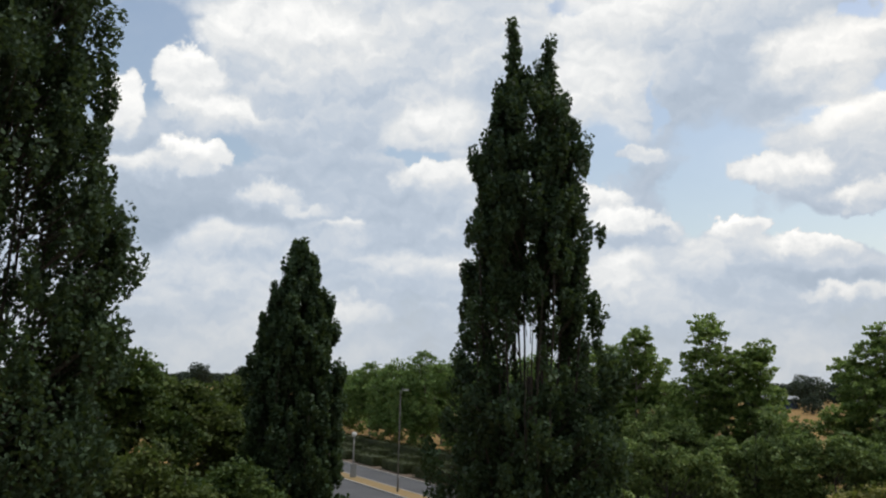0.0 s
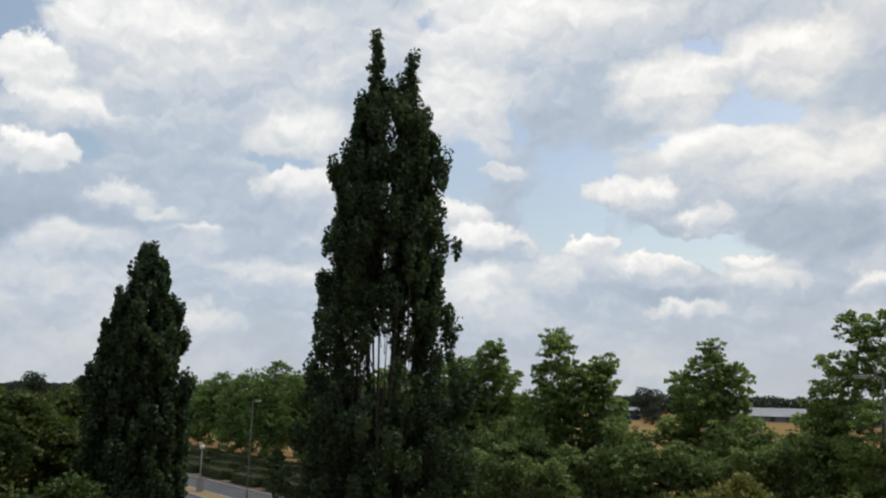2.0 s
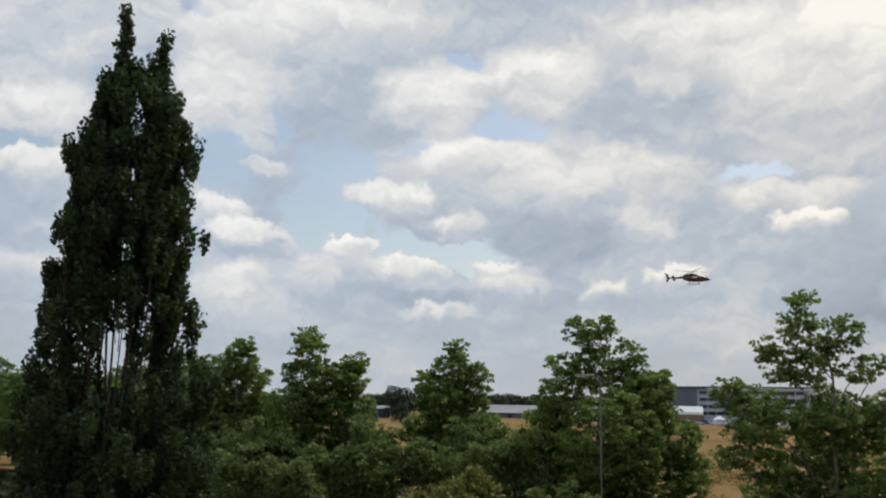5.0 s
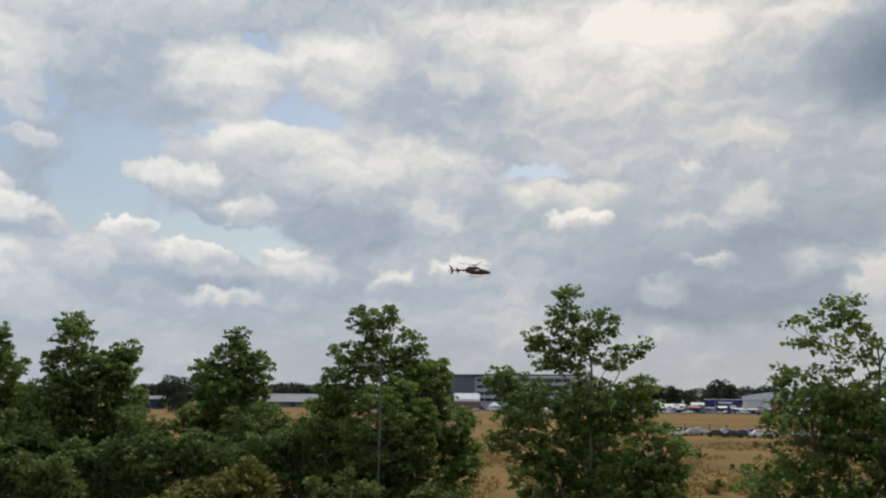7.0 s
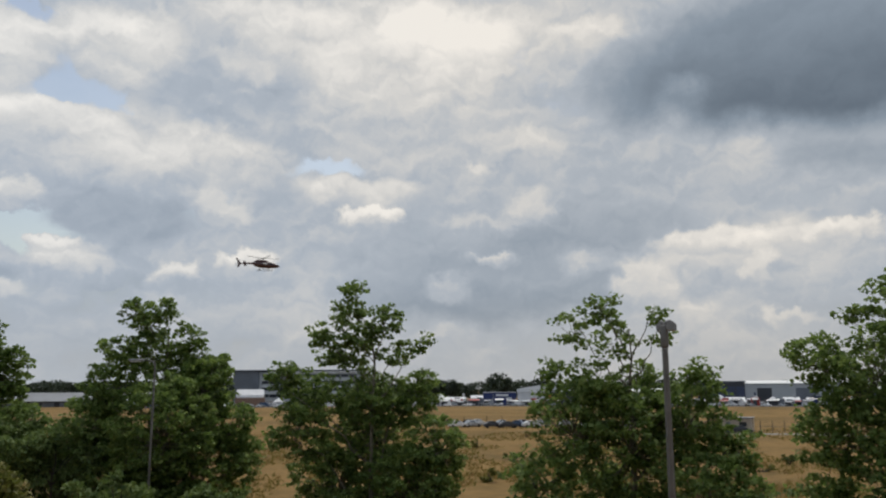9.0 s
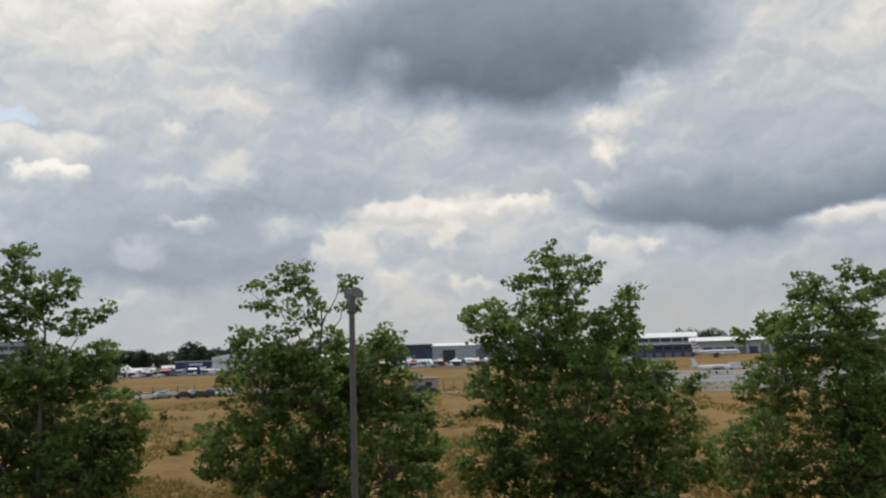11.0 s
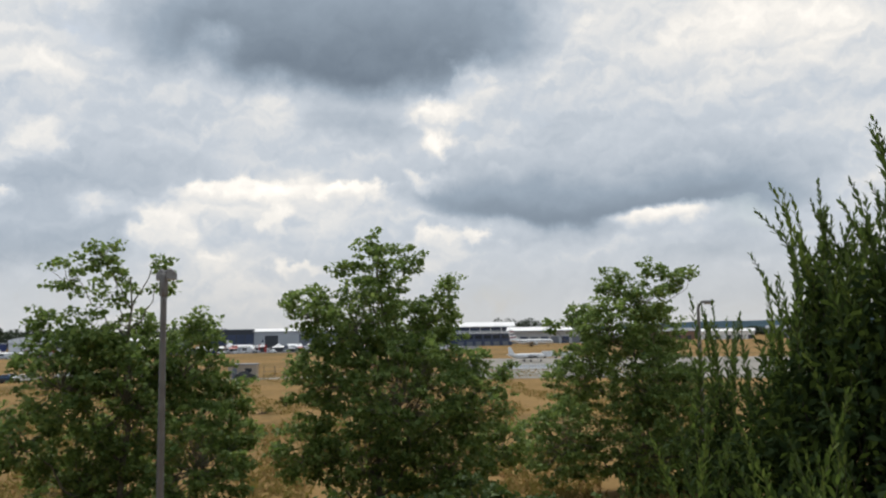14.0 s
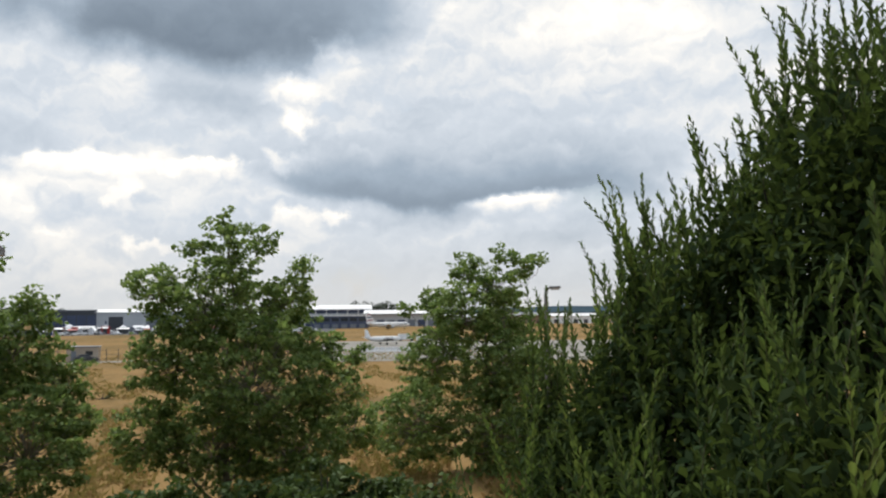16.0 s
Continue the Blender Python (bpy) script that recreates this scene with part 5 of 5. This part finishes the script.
jet = thing("airliner", 95.7, 470, "white regional airliner with a red striped tail", "aircraft", turn=12)
part("fuselage", fuselage(25, 1.5, z=2.6), M["white"], jet, smooth=True)
for s in (-1, 1):
    part("wing", slab([(-2.5, s * 1.2, 2.2), (2.5, s * 1.2, 2.2), (-2.0, s * 12, 2.8), (-3.6, s * 12, 2.8)], 0.3), M["white"], jet)
    part("tailplane", slab([(-11.8, s * 0.4, 3.4), (-9.4, s * 0.4, 3.4), (-11.2, s * 4.4, 3.6), (-12.4, s * 4.4, 3.6)], 0.2), M["white"], jet)
    part("engine", tube([(-0.6, s * 4.5, 1.5), (-0.2, s * 4.5, 1.5), (1.8, s * 4.5, 1.5), (2.3, s * 4.5, 1.5)], [0.5, 0.75, 0.85, 0.7], 14), M["pale"], jet, smooth=True)
    part("wheel", tube([(-0.6, s * 2.2, 0.5), (-0.6, s * 2.5, 0.5)], [0.5, 0.5], 12), M["rubber"], jet)
    part("strut", tube([(-0.6, s * 2.35, 0.5), (-0.6, s * 2.1, 2.2)], [0.12, 0.12], 8), M["steel"], jet)
part("nose_wheel", tube([(9.2, -0.15, 0.4), (9.2, 0.15, 0.4)], [0.4, 0.4], 12), M["rubber"], jet)
part("nose_strut", tube([(9.2, 0, 0.4), (9.2, 0, 1.6)], [0.1, 0.1], 8), M["steel"], jet)
fin = part("tail_fin", slab([(-12.6, 0, 3.2), (-7.6, 0, 3.7), (-11.4, 0, 9.6), (-13.6, 0, 9.6)], 0.3), M["white"], jet)
for k in range(3):
    z = 4.7 + k * 1.6
    part("stripe", slab([(-12.75, -0.17, z), (-9.0 - 0.7 * k, -0.17, z + 0.5), (-9.4 - 0.7 * k, -0.17, z + 1.1), (-12.85, -0.17, z + 0.55)], 0.04), M["tail_stripe"] if k != 1 else M["tail_blue"], fin)
part("cabin_band", box(19, 0.06, 0.35, 1.0, -1.48, 2.9), M["glass"], jet)

plane = thing("small_plane", 95.3, 232, "white twin-propeller plane parked on the apron", "aircraft", turn=25)
part("fuselage", fuselage(11, 0.75, z=1.6), M["white"], plane, smooth=True)
for s in (-1, 1):
    part("wing", slab([(-0.6, s * 0.6, 1.5), (1.3, s * 0.6, 1.5), (0.9, s * 7.0, 1.9), (-0.3, s * 7.0, 1.9)], 0.16), M["white"], plane)
    part("tailplane", slab([(-5.2, s * 0.2, 2.1), (-4.1, s * 0.2, 2.1), (-4.5, s * 2.2, 2.1), (-5.2, s * 2.2, 2.1)], 0.1), M["white"], plane)
    eng = part("engine", tube([(-0.8, s * 2.2, 1.6), (0, s * 2.2, 1.6), (1.9, s * 2.2, 1.6), (2.2, s * 2.2, 1.6)], [0.15, 0.42, 0.42, 0.2], 12), M["black"], plane, smooth=True)
    for a in range(3):
        t = a * math.tau / 3 + 0.4
        part("propeller_blade", slab([(2.2, s * 2.2 - 0.08 * math.sin(t), 1.6 + 0.08 * math.cos(t)), (2.2, s * 2.2 + 0.9 * math.cos(t) - 0.06 * math.sin(t), 1.6 + 0.9 * math.sin(t) + 0.06 * math.cos(t)),
                                      (2.2, s * 2.2 + 0.9 * math.cos(t) + 0.06 * math.sin(t), 1.6 + 0.9 * math.sin(t) - 0.06 * math.cos(t)), (2.2, s * 2.2 + 0.08 * math.sin(t), 1.6 - 0.08 * math.cos(t))], 0.04), M["black"], eng)
    part("wheel", tube([(0.2, s * 2.1, 0.3), (0.2, s * 2.3, 0.3)], [0.3, 0.3], 10), M["rubber"], plane)
    part("strut", tube([(0.2, s * 2.2, 0.3), (0.2, s * 2.2, 1.4)], [0.07, 0.07], 8), M["steel"], plane)
part("nose_wheel", tube([(4.3, -0.1, 0.25), (4.3, 0.1, 0.25)], [0.25, 0.25], 10), M["rubber"], plane)
part("nose_strut", tube([(4.3, 0, 0.25), (4.3, 0, 1.2)], [0.06, 0.06], 8), M["steel"], plane)
part("tail_fin", slab([(-5.4, 0, 1.9), (-3.6, 0, 2.0), (-4.8, 0, 4.2), (-5.6, 0, 4.2)], 0.14), M["white"], plane)
for i in range(9):
    b = thing("barrier", 94.0 + i * 0.42, 190, "low white plastic barrier at the apron's edge", "barrier", "white barriers")
    part("body", prism([(-0.3, 0), (-0.12, 0.3), (-0.1, 0.95), (0.1, 0.95), (0.12, 0.3), (0.3, 0)], 1.25, "x"), M["white"], b)

# ---- helicopter in the air ----
heli = thing("helicopter", 44.0, 264, "dark red helicopter flying above the trees", "helicopter", z=EYE_Z + 264 * math.tan(radians(8.45)), turn=-4)
part("fuselage", tube([(-2.8, 0, 0.35), (-2.0, 0, 0.2), (-1.0, 0, 0.05), (0.3, 0, -0.05), (1.8, 0, -0.1), (3.2, 0, -0.2), (4.3, 0, -0.35), (5.1, 0, -0.5), (5.4, 0, -0.55)],
                      [0.45, 0.75, 0.95, 1.05, 1.05, 0.92, 0.65, 0.32, 0.08], 16), M["heli"], heli, smooth=True)
part("engine_cowl", tube([(-2.6, 0, 0.8), (-1.8, 0, 1.0), (0, 0, 1.1), (1.4, 0, 0.95), (2.0, 0, 0.75)], [0.25, 0.45, 0.55, 0.45, 0.1], 12), M["heli"], heli, smooth=True)
part("tail_boom", tube([(-2.4, 0, 0.45), (-5.0, 0, 0.35), (-7.3, 0, 0.35)], [0.42, 0.26, 0.16], 12), M["heli"], heli, smooth=True)
part("tail_fin", slab([(-6.6, 0, 0.3), (-7.4, 0, -0.9), (-7.8, 0, -0.8), (-7.5, 0, 0.5), (-8.3, 0, 2.0), (-7.8, 0, 2.0)], 0.12), M["heli"], heli)
part("tailplane", slab([(-5.6, -1.5, 0.4), (-5.0, -1.5, 0.4), (-5.0, 1.5, 0.4), (-5.6, 1.5, 0.4)], 0.08), M["heli"], heli)
for s in (-1, 1):
    part("end_plate", slab([(-5.8, s * 1.5, -0.3), (-5.0, s * 1.5, -0.2), (-5.2, s * 1.5, 0.9), (-5.8, s * 1.5, 0.9)], 0.06), M["heli"], heli)
    part("cabin_window", slab([(2.0, s * 1.02, 0.05), (3.6, s * 0.86, -0.05), (3.1, s * 0.80, 0.42), (2.0, s * 0.92, 0.48)], 0.05), M["glass"], heli)
    part("door_window", slab([(0.3, s * 1.05, 0.05), (1.7, s * 1.05, 0.0), (1.7, s * 0.96, 0.42), (0.3, s * 0.96, 0.46)], 0.05), M["white"] if s < 0 else M["glass"], heli)
    skid = part("skid", tube([(-1.6, s * 1.1, -1.75), (2.8, s * 1.1, -1.75), (3.3, s * 1.1, -1.5)], [0.05, 0.05, 0.04], 8), M["black"], heli, smooth=True)
    for x in (-0.8, 2.0):
        part("strut", tube([(x, s * 0.5, -0.85), (x, s * 1.1, -1.75)], [0.05, 0.05], 8), M["black"], skid)
part("mast", tube([(0.3, 0, 1.5), (0.3, 0, 2.05)], [0.14, 0.1], 10), M["black"], heli, smooth=True)
part("rotor_hub", tube([(0.3, 0, 2.0), (0.3, 0, 2.2)], [0.28, 0.2], 12), M["black"], heli, smooth=True)
for k in range(4):
    a = radians(28 + 90 * k)
    d, n = Vector((math.cos(a), math.sin(a), 0.03)), Vector((-math.sin(a), math.cos(a), 0))
    c = Vector((0.3, 0, 2.1))
    part("rotor_blade", slab([c + d * 0.2 - n * 0.16, c + d * 5.4 - n * 0.16, c + d * 5.4 + n * 0.16, c + d * 0.2 + n * 0.16], 0.06), M["black"], heli)
for k in range(2):
    a = radians(50 + 180 * k)
    part("tail_rotor_blade", slab([(-7.6 - 0.1 * math.sin(a), 0.25, 0.9 + 0.1 * math.cos(a)), (-7.6 + 0.9 * math.cos(a) - 0.1 * math.sin(a), 0.25, 0.9 + 0.9 * math.sin(a)),
                                   (-7.6 + 0.9 * math.cos(a) + 0.1 * math.sin(a), 0.25, 0.9 + 0.9 * math.sin(a)), (-7.6 + 0.1 * math.sin(a), 0.25, 0.9 - 0.1 * math.cos(a))], 0.04), M["black"], heli)


# ---- far woods and the ridge ----
def far_tree(az, dist, tall, wide, label, seed, group="far trees", round_top=0.5):
    """A distant dark tree: trunk and a heaped crown."""
    rng = np.random.default_rng(seed)
    root = thing("far_tree", az, dist, label, "tree", group)
    places = []
    for i in range(22):
        d = in_ball(rng, 1, 0.3)[0] * np.array((wide * 0.38, wide * 0.38, tall * 0.34))
        c = np.array((0, 0, tall * 0.58)) + d
        places.append(in_ball(rng, 110, 0.5) * wide * 0.15 + c)
    for i in range(8):
        places.append(in_ball(rng, 60, 0.4) * wide * 0.16 + np.array((rng.uniform(-0.35, 0.35) * wide, 0, tall * 0.18)))
    part("trunk", tube([(0, 0, -0.2), (0, 0, tall * 0.5)], [wide * 0.03, wide * 0.015], 8), M["bark"], root)
    part("crown", leaves_mesh("crown", np.concatenate(places), wide * 0.05, rng, aspect=0.8), M["dark_wood"], root)
    return root


DOME = "dark round-headed tree standing far off"
for i, (az, dist, tall, wide) in enumerate(((-16.3, 480, 15.5, 21), (-13.0, 470, 14.6, 19), (23.9, 400, 15.6, 17), (24.2, 330, 7.6, 9), (60.3, 690, 19.6, 30), (55.2, 690, 17.0, 24), (57.1, 700, 16.5, 24))):
    far_tree(az, dist, tall, wide, DOME, 500 + i)


def woods(name, az0, az1, dist, low, high, label, seed, step=0.6, grain=1.6):
    """A far belt of trees as one uneven mass."""
    rng = np.random.default_rng(seed)
    p = polar((az0 + az1) / 2, dist)
    places, az = [], az0
    while az < az1:
        tall = rng.uniform(low, high)
        c = polar(az, dist + rng.uniform(-20, 30)) - p
        wide = rng.uniform(0.8, 1.3) * step * dist / 57.3 * 1.1
        n = 760
        q = in_ball(rng, n, 0.55) * np.array((wide, wide, tall * 0.5)) + np.array((c.x, c.y, tall * 0.52))
        places.append(q[q[:, 2] > 0])
        az += step * rng.uniform(0.6, 1.2)
    me = leaves_mesh(name, np.concatenate(places), grain, rng, aspect=0.8)
    ob = part(name, me, M["dark_wood"], None)
    ob.location = p
    return tagged(ob, label, "woods", kind="stuff")


woods("woodland", -45, 22, 620, 8.5, 11.5, "far belt of dark woodland", 601)
woods("woodland", 22, 42, 620, 12.0, 16.0, "far belt of dark woodland", 602)
woods("woodland", 42, 72, 720, 12.0, 17.0, "far belt of dark woodland", 603)
woods("woodland", 71, 92, 900, 13.0, 18.0, "far belt of dark woodland", 604)
woods("woodland", 93.1, 96.4, 900, 18, 24, "clump of dark trees behind the white halls", 605, 0.45, 1.3)
woods("woodland", 96, 175, 1000, 8.0, 11.0, "far belt of dark woodland", 606)

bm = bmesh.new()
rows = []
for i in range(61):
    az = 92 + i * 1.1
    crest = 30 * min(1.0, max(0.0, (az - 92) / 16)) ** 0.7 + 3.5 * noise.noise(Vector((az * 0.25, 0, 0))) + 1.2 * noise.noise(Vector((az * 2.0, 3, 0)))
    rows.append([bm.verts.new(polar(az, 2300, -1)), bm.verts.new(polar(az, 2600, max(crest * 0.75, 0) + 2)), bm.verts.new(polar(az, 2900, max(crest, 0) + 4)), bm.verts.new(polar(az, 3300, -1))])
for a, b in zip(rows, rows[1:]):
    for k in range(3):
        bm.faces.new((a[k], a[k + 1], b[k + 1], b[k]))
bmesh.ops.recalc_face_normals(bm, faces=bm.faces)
# distance haze is put into the ridge's bluish base colour
M["ridge"] = material("haze_tinted_ridge", (0.055, 0.085, 0.105), 1.0, second=(0.040, 0.062, 0.080), scale=0.01, fine_scale=0.08, bump=0.0, spec=0.0)
tagged(part("hill", bm, M["ridge"], None, smooth=True), "long wooded ridge on the horizon, bluish with painted haze", "hill", kind="structure")


# ---- long dry grass in the near field ----
rng = np.random.default_rng(21)
count = 38000
az = rng.uniform(40, 108, count)
dist = 24 * (190 / 24) ** rng.uniform(0, 1, count)
keep = np.array([noise.noise(Vector((a * 0.35, d * 0.05, 0.0))) for a, d in zip(az, dist)]) > -0.05
az, dist = np.radians(az[keep]), dist[keep]
root = np.stack([dist * np.sin(az), dist * np.cos(az), np.zeros(len(az))], axis=1)
verts = []
for k in range(4):
    lean = rng.normal(size=(len(az), 3)) * 0.22
    lean[:, 2] = rng.uniform(0.14, 0.36, len(az)) * rng.choice((0.7, 1.0, 1.35), len(az))
    side = rng.normal(size=(len(az), 3)) * 0.07
    side[:, 2] = 0
    foot = root + rng.normal(size=root.shape) * np.array((0.25, 0.25, 0))
    verts.append(np.stack([foot - side, foot + side, foot + lean], axis=1))
verts = np.concatenate(verts).reshape(-1, 3)
M["grass"] = leafy("dry_grass_blade", (0.33, 0.215, 0.085), (0.24, 0.155, 0.060), 0.25, 0.25, 0.9, 0.1)
tagged(part("long_grass", mesh_of("long_grass", verts, np.arange(len(verts)).reshape(-1, 3)), M["grass"], None), "long dry straw-coloured grass in the field", "grass", kind="stuff")
